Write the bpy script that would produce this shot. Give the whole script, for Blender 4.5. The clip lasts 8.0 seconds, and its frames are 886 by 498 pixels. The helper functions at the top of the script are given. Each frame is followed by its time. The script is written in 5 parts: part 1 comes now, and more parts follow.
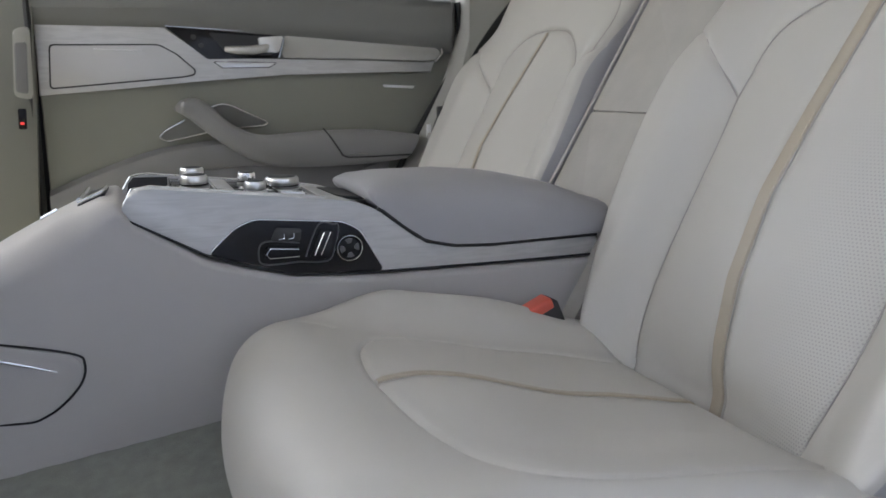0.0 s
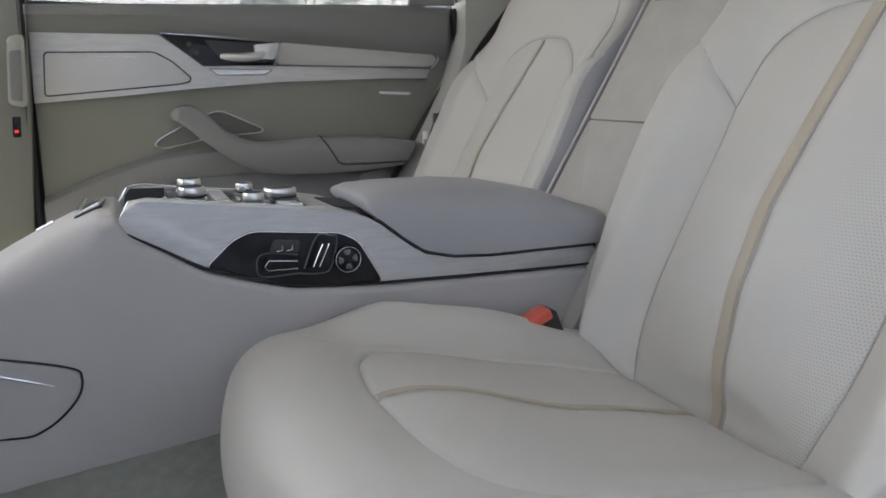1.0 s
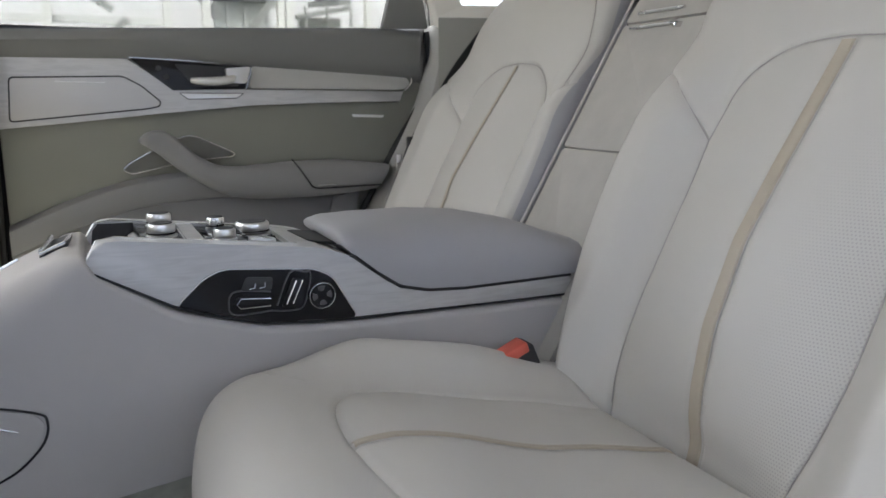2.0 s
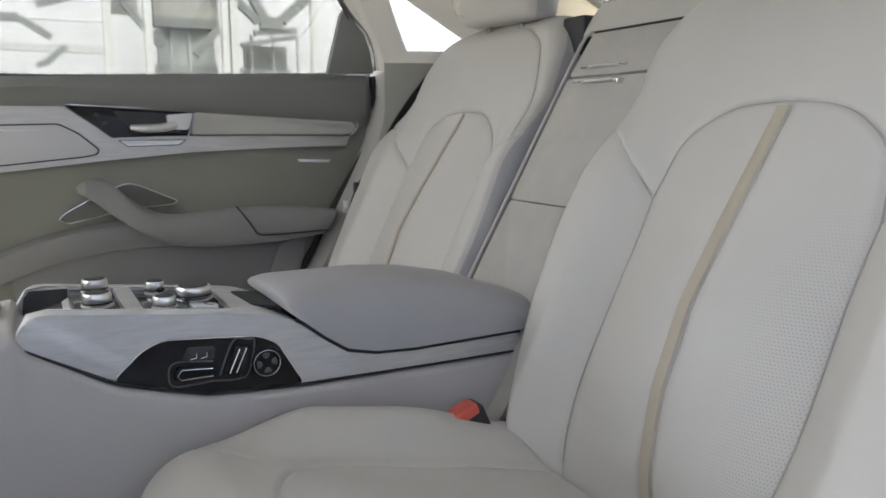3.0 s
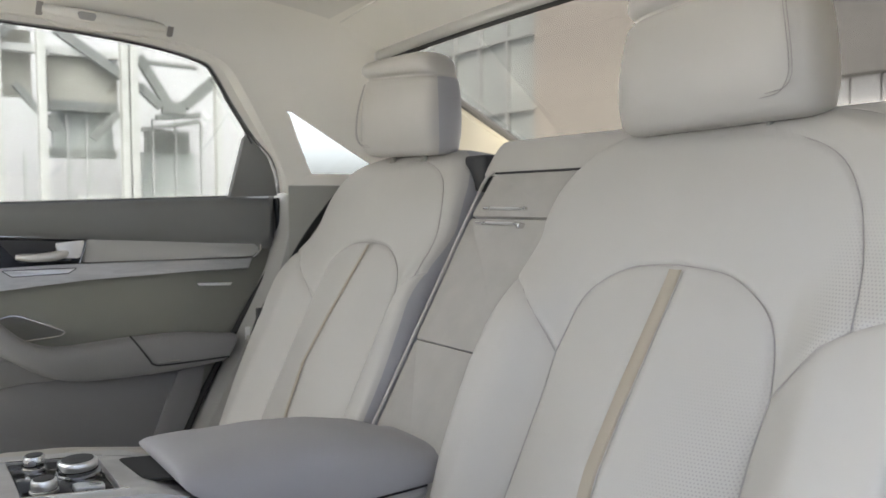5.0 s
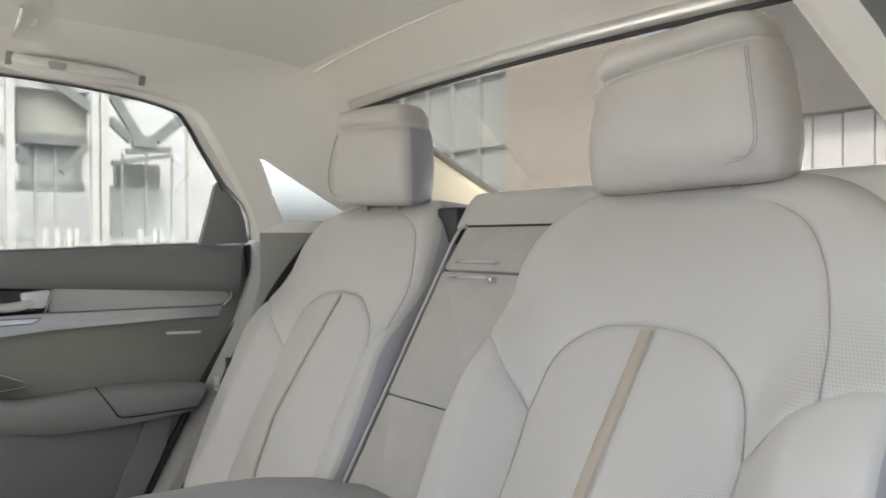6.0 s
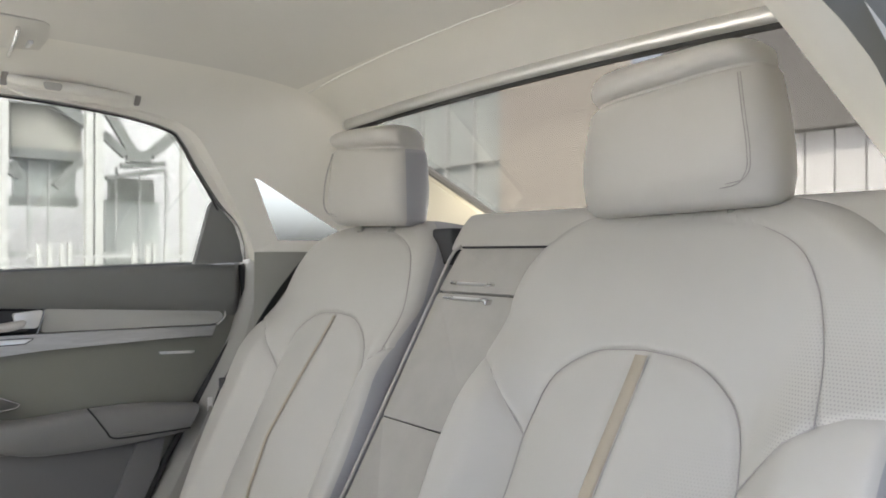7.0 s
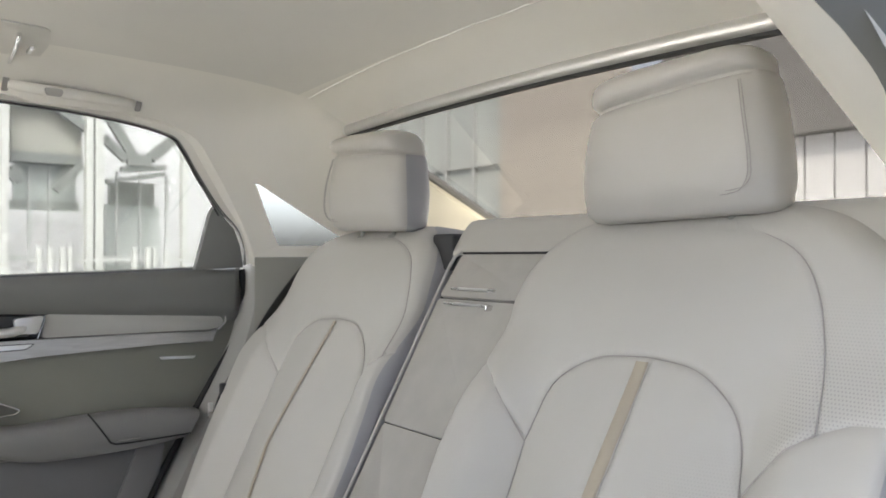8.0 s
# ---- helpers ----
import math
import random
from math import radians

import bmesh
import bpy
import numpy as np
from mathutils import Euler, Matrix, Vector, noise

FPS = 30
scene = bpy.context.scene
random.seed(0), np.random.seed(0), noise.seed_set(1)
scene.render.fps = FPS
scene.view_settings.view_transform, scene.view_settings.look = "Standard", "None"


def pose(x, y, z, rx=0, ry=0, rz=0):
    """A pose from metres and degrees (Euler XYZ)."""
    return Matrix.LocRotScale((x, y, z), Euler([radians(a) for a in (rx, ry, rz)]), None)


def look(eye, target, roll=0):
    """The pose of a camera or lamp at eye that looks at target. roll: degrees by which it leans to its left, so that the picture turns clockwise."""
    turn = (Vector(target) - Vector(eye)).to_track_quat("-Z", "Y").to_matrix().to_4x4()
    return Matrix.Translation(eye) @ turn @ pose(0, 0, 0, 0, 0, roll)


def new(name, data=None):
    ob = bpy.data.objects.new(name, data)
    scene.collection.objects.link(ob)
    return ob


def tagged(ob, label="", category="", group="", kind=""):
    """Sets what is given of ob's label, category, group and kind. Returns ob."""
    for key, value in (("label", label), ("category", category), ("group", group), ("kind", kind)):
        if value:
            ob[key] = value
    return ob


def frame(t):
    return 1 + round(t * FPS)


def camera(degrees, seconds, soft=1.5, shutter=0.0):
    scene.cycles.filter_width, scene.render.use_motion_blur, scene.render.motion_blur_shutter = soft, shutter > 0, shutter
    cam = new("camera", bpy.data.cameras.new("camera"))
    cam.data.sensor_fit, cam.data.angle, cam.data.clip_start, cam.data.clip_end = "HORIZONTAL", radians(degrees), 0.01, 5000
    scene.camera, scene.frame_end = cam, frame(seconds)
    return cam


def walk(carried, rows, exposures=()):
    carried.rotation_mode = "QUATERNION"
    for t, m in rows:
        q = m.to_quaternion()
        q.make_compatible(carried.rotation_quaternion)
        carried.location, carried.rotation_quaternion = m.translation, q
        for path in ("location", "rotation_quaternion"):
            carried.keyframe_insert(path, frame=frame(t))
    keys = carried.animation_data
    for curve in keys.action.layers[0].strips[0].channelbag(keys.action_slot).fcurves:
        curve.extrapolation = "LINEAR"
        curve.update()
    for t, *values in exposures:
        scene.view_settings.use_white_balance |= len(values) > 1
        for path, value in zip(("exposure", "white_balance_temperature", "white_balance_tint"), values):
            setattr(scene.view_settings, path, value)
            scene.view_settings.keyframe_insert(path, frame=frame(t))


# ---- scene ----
cam = camera(59.6, 8.0)
METRES, EYE, TILT, LEAN, TURN = 0.251, 0.85, -11.8, 0.1, -22.1
ROWS = [
    (0.0, 0.0, 0.0, 0.0, -0.0, 0.0, 0.0),
    (0.5, -0.0096, 0.0011, 0.0135, -0.04, 0.05, 0.01),
    (1.0, -0.0245, 0.0097, 0.0472, -0.45, 0.14, 0.13),
    (2.5, -0.0278, 0.0645, 0.259, -4.07, 1.69, 0.95),
    (3.0, -0.0188, 0.0803, 0.3611, -6.13, 2.69, 1.42),
    (3.5, -0.0082, 0.0937, 0.4632, -7.9, 3.74, 1.77),
    (4.0, -0.0023, 0.1002, 0.5786, -9.77, 5.2, 2.18),
    (4.5, 0.0023, 0.0845, 0.6741, -11.34, 6.66, 2.48),
    (5.0, 0.006, 0.0661, 0.7739, -12.88, 8.26, 2.77),
    (6.5, 0.008, 0.0383, 0.9441, -15.29, 11.26, 3.09),
    (7.0, 0.0031, 0.0333, 0.9579, -15.33, 11.64, 3.08),
    (7.5, 0.0006, 0.0321, 0.9669, -15.33, 11.77, 3.08),
    (8.0, -0.001, 0.0291, 0.9735, -15.32, 11.89, 3.1),
]
walk(cam, [(t, pose(0, 0, EYE, TILT, LEAN, TURN) @ pose(METRES * x, METRES * y, METRES * z, 90 + pitch, roll, yaw)) for t, x, y, z, yaw, pitch, roll in ROWS],
     exposures=[(0.0, 3.95, 6580, 7), (2.5, 3.96, 6620, 7), (3.5, 4.01, 6660, 6.5), (5.0, 4.07, 6690, 6.5), (8.0, 4.12, 6700, 6.5)])
cam.data.dof.use_dof, cam.data.dof.focus_distance, cam.data.dof.aperture_fstop = True, 1.0, 8.5

# ---- world, sun and exposure ----
world = bpy.data.worlds.new("overcast_sky")
scene.world = world
world.use_nodes = True
_n, _l = world.node_tree.nodes, world.node_tree.links
sky = _n.new("ShaderNodeTexSky")
sky.sky_type, sky.sun_disc = "NISHITA", False
sky.sun_elevation, sky.sun_rotation = radians(48), radians(200)
sky.air_density, sky.dust_density, sky.ozone_density = 0.45, 5.0, 0.5
pale = _n.new("ShaderNodeHueSaturation")  # thin cloud takes most of the blue out of the sky
pale.inputs["Saturation"].default_value = 0.35
_l.new(sky.outputs[0], pale.inputs["Color"])
_l.new(pale.outputs[0], _n["Background"].inputs[0])
_n["Background"].inputs[1].default_value = 0.15
sun_data = bpy.data.lights.new("sun", "SUN")
sun_data.energy, sun_data.angle, sun_data.color = 1.6, radians(10), (1.0, 0.91, 0.79)
sun = new("sun", sun_data)
sun.matrix_world = look((-8, -2.1, 12), (0.5, 1.0, 0.7))

# ---- materials ----
def mat(name, colour, rough=0.5, metal=0.0, scale=300.0, bump=0.1, dist=0.0006, vary=0.06, big=6.0, spec=0.5, detail=4.0, coat=0.0):
    """A surface with fine grain in relief and slow, faint changes of tone."""
    m = bpy.data.materials.new(name)
    m.use_nodes = True
    nt = m.node_tree
    n, l = nt.nodes, nt.links
    b = n["Principled BSDF"]
    b.inputs["Roughness"].default_value, b.inputs["Metallic"].default_value = rough, metal
    b.inputs["Specular IOR Level"].default_value, b.inputs["Coat Weight"].default_value = spec, coat
    tc = n.new("ShaderNodeTexCoord")
    nz = n.new("ShaderNodeTexNoise")
    nz.inputs["Scale"].default_value, nz.inputs["Detail"].default_value = big, 5.0
    l.new(tc.outputs["Object"], nz.inputs["Vector"])
    ramp = n.new("ShaderNodeMix")
    ramp.data_type = "RGBA"
    ramp.inputs[6].default_value = (*[c * (1 - vary) for c in colour], 1)
    ramp.inputs[7].default_value = (*[min(1, c * (1 + vary)) for c in colour], 1)
    l.new(nz.outputs[0], ramp.inputs[0])
    l.new(ramp.outputs[2], b.inputs["Base Color"])
    fine = n.new("ShaderNodeTexNoise")
    fine.inputs["Scale"].default_value, fine.inputs["Detail"].default_value = scale, detail
    l.new(tc.outputs["Object"], fine.inputs["Vector"])
    bp = n.new("ShaderNodeBump")
    bp.inputs["Strength"].default_value, bp.inputs["Distance"].default_value = bump, dist
    l.new(fine.outputs[0], bp.inputs["Height"])
    l.new(bp.outputs[0], b.inputs["Normal"])
    rr = n.new("ShaderNodeMapRange")
    rr.inputs["To Min"].default_value, rr.inputs["To Max"].default_value = max(0.02, rough - 0.06), min(1, rough + 0.06)
    l.new(nz.outputs[0], rr.inputs["Value"])
    l.new(rr.outputs[0], b.inputs["Roughness"])
    return m


def perforated(name, colour, near, high, pitch=0.0036, hole=0.27, rough=0.5):
    """Leather with rows of punched holes, laid out in the plane of the object's y and z."""
    m = mat(name, colour, rough, scale=420)
    n, l = m.node_tree.nodes, m.node_tree.links
    tc = n.new("ShaderNodeTexCoord")
    sep = n.new("ShaderNodeSeparateXYZ")
    l.new(tc.outputs["Object"], sep.inputs[0])

    def op(kind, a, b=0.0):
        k = n.new("ShaderNodeMath")
        k.operation = kind
        for i, v in ((0, a), (1, b)):
            if isinstance(v, (int, float)):
                k.inputs[i].default_value = v
            else:
                l.new(v, k.inputs[i])
        return k.outputs[0]
    y, z = op("MULTIPLY", sep.outputs["Y"], 1 / pitch), op("MULTIPLY", sep.outputs["Z"], 1 / pitch)
    y2 = op("ADD", y, op("MULTIPLY", op("MODULO", op("FLOOR", z), 2.0), 0.5))
    dy = op("SUBTRACT", op("FRACT", y2), 0.5)
    dz = op("SUBTRACT", op("FRACT", z), 0.5)
    d = op("SQRT", op("ADD", op("MULTIPLY", dy, dy), op("MULTIPLY", dz, dz)))
    inside = op("LESS_THAN", d, hole)
    # the holes fade out towards the middle and the upper edge of the panel
    nzone = 1.0
    for source, lo, hi in ((op("MULTIPLY", sep.outputs["Y"], -1.0), *near), (sep.outputs["Z"], *high)):
        zone = n.new("ShaderNodeMapRange")
        zone.inputs["From Min"].default_value, zone.inputs["From Max"].default_value = lo, hi
        l.new(source, zone.inputs["Value"])
        nzone = op("MULTIPLY", zone.outputs[0], nzone)
    holes = op("MULTIPLY", inside, nzone)
    mix = n.new("ShaderNodeMix")
    mix.data_type = "RGBA"
    base = n["Principled BSDF"].inputs["Base Color"]
    l.new(base.links[0].from_socket, mix.inputs[6])
    mix.inputs[7].default_value = (*[c * 0.80 for c in colour], 1)
    l.new(holes, mix.inputs[0])
    l.new(mix.outputs[2], base)
    return m


def streaked(name, colour, rough, metal):
    """Silvered open-pored wood: long faint waves along x."""
    m = mat(name, colour, rough, metal, scale=160, bump=0.05, vary=0.05, big=14)
    n, l = m.node_tree.nodes, m.node_tree.links
    tc, mp, nz, mx, bp = (n.new("ShaderNode" + k) for k in ("TexCoord", "Mapping", "TexNoise", "Mix", "Bump"))
    mp.inputs["Scale"].default_value = (14, 30, 120)
    nz.inputs["Scale"].default_value, nz.inputs["Detail"].default_value, nz.inputs["Distortion"].default_value = 1.0, 3.0, 1.2
    l.new(tc.outputs["Object"], mp.inputs[0])
    l.new(mp.outputs[0], nz.inputs["Vector"])
    mx.data_type, mx.blend_type = "RGBA", "MULTIPLY"
    mx.inputs[0].default_value = 1.0
    rp = n.new("ShaderNodeMapRange")
    rp.inputs["From Min"].default_value, rp.inputs["From Max"].default_value, rp.inputs["To Min"].default_value = 0.35, 0.6, 0.88
    l.new(nz.outputs[0], rp.inputs["Value"])
    base = n["Principled BSDF"].inputs["Base Color"]
    l.new(base.links[0].from_socket, mx.inputs[6])
    l.new(rp.outputs[0], mx.inputs[7])
    l.new(mx.outputs[2], base)
    return m


M = {
    "leather": mat("seat_leather", (0.508, 0.488, 0.450), 0.48, scale=420, bump=0.12),
    "perf": perforated("perforated_leather", (0.508, 0.488, 0.450), (0.045, 0.12), (0.46, 0.33)),
    "perf_edge": perforated("edge_perforated_leather", (0.508, 0.488, 0.450), (0.178, 0.205), (0.63, 0.52)),
    # the seat leather again, with the shade of the seats' sides in its colour
    "side": mat("shaded_side_leather", (0.385, 0.38, 0.39), 0.5, scale=420, bump=0.12),
    "stripe": mat("sand_leather", (0.42, 0.365, 0.285), 0.5, scale=420, bump=0.12),
    "arm": mat("armrest_leather", (0.35, 0.346, 0.355), 0.5, scale=420, bump=0.14),
    "console": mat("console_leather", (0.44, 0.42, 0.405), 0.55, scale=420, bump=0.12),
    "silver": streaked("silver_trim", (0.57, 0.565, 0.56), 0.40, 0.35),
    "door": mat("door_cloth", (0.245, 0.245, 0.212), 0.85, scale=500, bump=0.2),
    "door_roll": mat("door_upper_leather", (0.195, 0.195, 0.187), 0.5, scale=420, bump=0.2),
    "door_arm": mat("door_armrest_leather", (0.235, 0.23, 0.23), 0.5, scale=420, bump=0.14),
    "pocket": mat("door_pocket_plastic", (0.20, 0.196, 0.20), 0.6, scale=500, bump=0.2),
    "black": mat("gloss_black", (0.010, 0.010, 0.012), 0.12, scale=60, bump=0.02, spec=0.35),
    "dark": mat("dark_plastic", (0.03, 0.03, 0.032), 0.5),
    "seal": mat("rubber_seal", (0.02, 0.02, 0.02), 0.6),
    "chrome": mat("chrome", (0.80, 0.80, 0.80), 0.2, 1.0, bump=0.02),
    "satin": mat("satin_metal", (0.75, 0.75, 0.74), 0.28, 1.0, bump=0.03),
    "key": mat("key_grey", (0.10, 0.10, 0.105), 0.3, 0.4, bump=0.03),
    "handle": mat("satin_handle", (0.70, 0.69, 0.67), 0.38, 0.6, bump=0.03),
    "rail": mat("rail_metal", (0.60, 0.59, 0.57), 0.4, 0.75, bump=0.03),
    "roof": mat("headliner_cloth", (0.70, 0.675, 0.62), 0.9, scale=600, bump=0.3, vary=0.04),
    "pillar": mat("pillar_trim", (0.80, 0.77, 0.70), 0.8, scale=600, bump=0.2, vary=0.04),
    "lower": mat("lower_trim", (0.33, 0.325, 0.29), 0.7, scale=500, bump=0.2),
    "suede": mat("suede_panel", (0.42, 0.40, 0.365), 0.85, scale=350, bump=0.3, vary=0.12, big=22),
    "carpet": mat("carpet", (0.30, 0.31, 0.28), 0.98, scale=900, bump=1.0, dist=0.003, vary=0.25, big=60),
    "thread": mat("seam_thread", (0.40, 0.37, 0.35), 0.7),
    "side_trim": mat("side_trim", (0.36, 0.35, 0.325), 0.7, scale=500, bump=0.2),
    "red": mat("red_button", (0.66, 0.12, 0.08), 0.35),
    "paint": mat("car_paint", (0.03, 0.03, 0.036), 0.25, coat=0.6),
    "stone": mat("pale_stone", (0.30, 0.28, 0.25), 0.8, scale=4, bump=0.02, vary=0.2, big=0.6),
    "steel": mat("painted_steel", (0.33, 0.345, 0.34), 0.5, scale=2, bump=0.02, big=1.0),
    "white": mat("white_paint", (0.44, 0.455, 0.47), 0.6, scale=2, bump=0.02, big=1.0),
    # for the unseen light blockers; bluish so that their bounce is cool
    "blocker": mat("blocker_blue_grey", (0.270, 0.299, 0.368), 0.85, scale=40, vary=0.12, big=0.8),
    "brace": mat("brace_steel", (0.135, 0.145, 0.14), 0.5, scale=2, bump=0.02, big=1.0),
    "column": mat("column_paint", (0.36, 0.375, 0.365), 0.6, scale=2, bump=0.02, big=1.0),
    "beige": mat("beige_board", (0.27, 0.272, 0.245), 0.8, scale=2, bump=0.02, big=0.8, vary=0.1),
    "pale_panel": mat("pale_panel", (0.62, 0.63, 0.63), 0.6, scale=2, bump=0.02, big=1.0),
    "canopy": mat("canopy_render", (0.155, 0.152, 0.148), 0.85, scale=4, bump=0.02, big=0.6, vary=0.1),
    "paving": mat("paving", (0.43, 0.432, 0.435), 0.85, scale=30, dist=0.003, vary=0.2, big=0.8),
    "facade": mat("facade_panel", (0.34, 0.37, 0.36), 0.5, scale=2, bump=0.02, big=0.4, vary=0.15),
    # darker copy of the facade colour, with the shade painted in
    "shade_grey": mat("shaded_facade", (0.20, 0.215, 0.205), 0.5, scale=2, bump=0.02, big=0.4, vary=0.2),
}


def glass(name, tint=(1, 1, 1), rough=0.0):
    m = bpy.data.materials.new(name)
    m.use_nodes = True
    n, l = m.node_tree.nodes, m.node_tree.links
    n.remove(n["Principled BSDF"])
    tr, gl, mx = (n.new("ShaderNode" + k) for k in ("BsdfTransparent", "BsdfGlossy", "MixShader"))
    tr.inputs[0].default_value = (*tint, 1)
    gl.inputs["Roughness"].default_value = 0.02
    mx.inputs[0].default_value = 0.03
    l.new(tr.outputs[0], mx.inputs[1])
    l.new(gl.outputs[0], mx.inputs[2])
    l.new(mx.outputs[0], n["Material Output"].inputs[0])
    return m


M["glass"] = glass("window_glass", (0.355, 0.36, 0.362))
M["quarter_glass"] = glass("quarter_glass", (0.48, 0.485, 0.48))
M["rear_glass"] = glass("rear_window_glass", (0.29, 0.288, 0.29))


# ---- building blocks ----
def obj(name, verts, faces, material, parent=None, label="", smooth=True):
    me = bpy.data.meshes.new(name)
    me.from_pydata([tuple(float(c) for c in v) for v in verts], [], faces)
    me.materials.append(material)
    bm = bmesh.new()
    bm.from_mesh(me)
    bmesh.ops.recalc_face_normals(bm, faces=bm.faces[:])
    bm.to_mesh(me)
    bm.free()
    if smooth:
        me.polygons.foreach_set("use_smooth", [True] * len(me.polygons))
        me.set_sharp_from_angle(angle=radians(40))
    ob = new(name, me)
    if parent:
        ob.parent = parent
    if label:
        ob["label"] = label
    return ob


def part(name, bm, material, parent=None, label="", smooth=True):
    me = bpy.data.meshes.new(name)
    bmesh.ops.recalc_face_normals(bm, faces=bm.faces[:])
    bm.to_mesh(me)
    bm.free()
    me.materials.append(material)
    if smooth:
        me.polygons.foreach_set("use_smooth", [True] * len(me.polygons))
        me.set_sharp_from_angle(angle=radians(40))
    ob = new(name, me)
    if parent:
        ob.parent = parent
    if label:
        ob["label"] = label
    return ob


def thing(name, label, category, group="", kind="", at=(0, 0, 0)):
    ob = tagged(new(name), label, category, group, kind)
    ob.location = at
    ob.empty_display_size = 0.05
    return ob


def curve(points, n=40, closed=False):
    """A smooth line through the points (Catmull-Rom), sampled evenly by index."""
    p = [Vector(q) for q in points]
    out, k = [], len(p)
    spans = k if closed else k - 1
    for i in range(n if closed else n + 1):
        f = i * spans / n
        j = min(int(f), spans - 1)
        u = f - j
        if closed:
            a, b, c, d = (p[(j + m) % k] for m in (-1, 0, 1, 2))
        else:
            a, b, c, d = p[max(j - 1, 0)], p[j], p[j + 1], p[min(j + 2, k - 1)]
        out.append(0.5 * ((2 * b) + (c - a) * u + (2 * a - 5 * b + 4 * c - d) * u * u + (3 * b - a - 3 * c + d) * u ** 3))
    return out


def rounded(points, r, n=5):
    """A closed 2D outline with its corners rounded by r."""
    out, k = [], len(points)
    for i in range(k):
        a, b, c = (Vector(points[(i + m) % k]) for m in (-1, 0, 1))
        u, v = (a - b), (c - b)
        q = min(r, u.length * 0.45, v.length * 0.45)
        s, e = b + u.normalized() * q, b + v.normalized() * q
        for j in range(n + 1):
            f = j / n
            out.append(s * (1 - f) ** 2 + b * 2 * f * (1 - f) + e * f * f)
    return out


def slab(name, outline, place, d0, d1, material, parent=None, label="", bevel=0.0, smooth=True, segments=2):
    """A 2D outline given depth: place(a, b, d) tells where a point of it lies."""
    bm = bmesh.new()
    lo = [bm.verts.new(place(p[0], p[1], d0)) for p in outline]
    hi = [bm.verts.new(place(p[0], p[1], d1)) for p in outline]
    k = len(outline)
    bm.faces.new(lo[::-1])
    top = bm.faces.new(hi)
    for i in range(k):
        bm.faces.new((lo[i], lo[(i + 1) % k], hi[(i + 1) % k], hi[i]))
    if bevel:
        bmesh.ops.bevel(bm, geom=list(top.edges), offset=bevel, segments=segments, profile=0.5, affect="EDGES", clamp_overlap=True)
    return part(name, bm, material, parent, label, smooth)


def loft(name, rings, material, parent=None, label="", closed=True, cap=True, smooth=True):
    k = len(rings[0])
    verts = [v for r in rings for v in r]
    faces = []
    for i in range(len(rings) - 1):
        for j in range(k if closed else k - 1):
            a, b = i * k + j, i * k + (j + 1) % k
            faces.append((a, b, b + k, a + k))
    if cap and closed:
        faces += [tuple(range(k))[::-1], tuple(range((len(rings) - 1) * k, len(rings) * k))]
    return obj(name, verts, faces, material, parent, label, smooth)


def tube(name, points, radius, material, parent=None, label="", n=10, flat=1.0, up=(0, 0, 1), closed=False):
    """A round or flattened bar along a line."""
    pts = [Vector(p) for p in points]
    rings = []
    for i, p in enumerate(pts):
        d = (pts[min(i + 1, len(pts) - 1)] - pts[max(i - 1, 0)]).normalized()
        s = d.cross(Vector(up)).normalized()
        t = s.cross(d)
        rad = radius[i] if isinstance(radius, (list, tuple)) else radius
        rings.append([p + s * rad * flat * math.cos(2 * math.pi * j / n) + t * rad * math.sin(2 * math.pi * j / n) for j in range(n)])
    return loft(name, rings, material, parent, label)


def block(name, x0, x1, y0, y1, z0, z1, material, parent=None, label="", bevel=0.004, segments=3):
    bm = bmesh.new()
    bmesh.ops.create_cube(bm, size=1)
    for v in bm.verts:
        v.co = Vector(((x0 + x1) / 2 + v.co.x * (x1 - x0), (y0 + y1) / 2 + v.co.y * (y1 - y0), (z0 + z1) / 2 + v.co.z * (z1 - z0)))
    if bevel:
        bmesh.ops.bevel(bm, geom=bm.edges[:], offset=bevel, segments=segments, profile=0.5, affect="EDGES", clamp_overlap=True)
    return part(name, bm, material, parent, label)


def turned(name, profile, material, parent=None, label="", at=(0, 0, 0), n=28, axis=None):
    """A body of revolution: profile rows (radius, height) about z, or about the axis matrix given."""
    m = Matrix.Translation(at) @ (axis or Matrix.Identity(4))
    rings = [[m @ Vector((r * math.cos(2 * math.pi * j / n), r * math.sin(2 * math.pi * j / n), h)) for j in range(n)] for r, h in profile]
    return loft(name, rings, material, parent, label)


def table(rows):
    xs, ys = [r[0] for r in rows], [r[1] for r in rows]
    return lambda v: float(np.interp(v, xs, ys))


def soft_table(rows, width=0.035):
    """The same with its corners rounded off."""
    xs = np.linspace(rows[0][0], rows[-1][0], 500)
    ys = np.interp(xs, [r[0] for r in rows], [r[1] for r in rows])
    k = max(3, int(width / (xs[1] - xs[0])) | 1)
    w = np.hanning(k + 2)[1:-1]
    ext = np.concatenate([2 * ys[0] - ys[k:0:-1], ys, 2 * ys[-1] - ys[-2:-k - 2:-1]])
    sm = np.convolve(ext, w / w.sum(), mode="same")[k:k + 500]
    return lambda v: float(np.interp(v, xs, sm))


def near_line(px, py, line):
    """For each point the distance to a polyline and the nearest place on it."""
    best = np.full(px.shape, 9.0)
    qx, qy = px.copy(), py.copy()
    for a, b in zip(line[:-1], line[1:]):
        dx, dy = b[0] - a[0], b[1] - a[1]
        f = np.clip(((px - a[0]) * dx + (py - a[1]) * dy) / (dx * dx + dy * dy + 1e-12), 0, 1)
        cx, cy = a[0] + f * dx, a[1] + f * dy
        d = np.hypot(px - cx, py - cy)
        w = d < best
        best[w], qx[w], qy[w] = d[w], cx[w], cy[w]
    return best, qx, qy


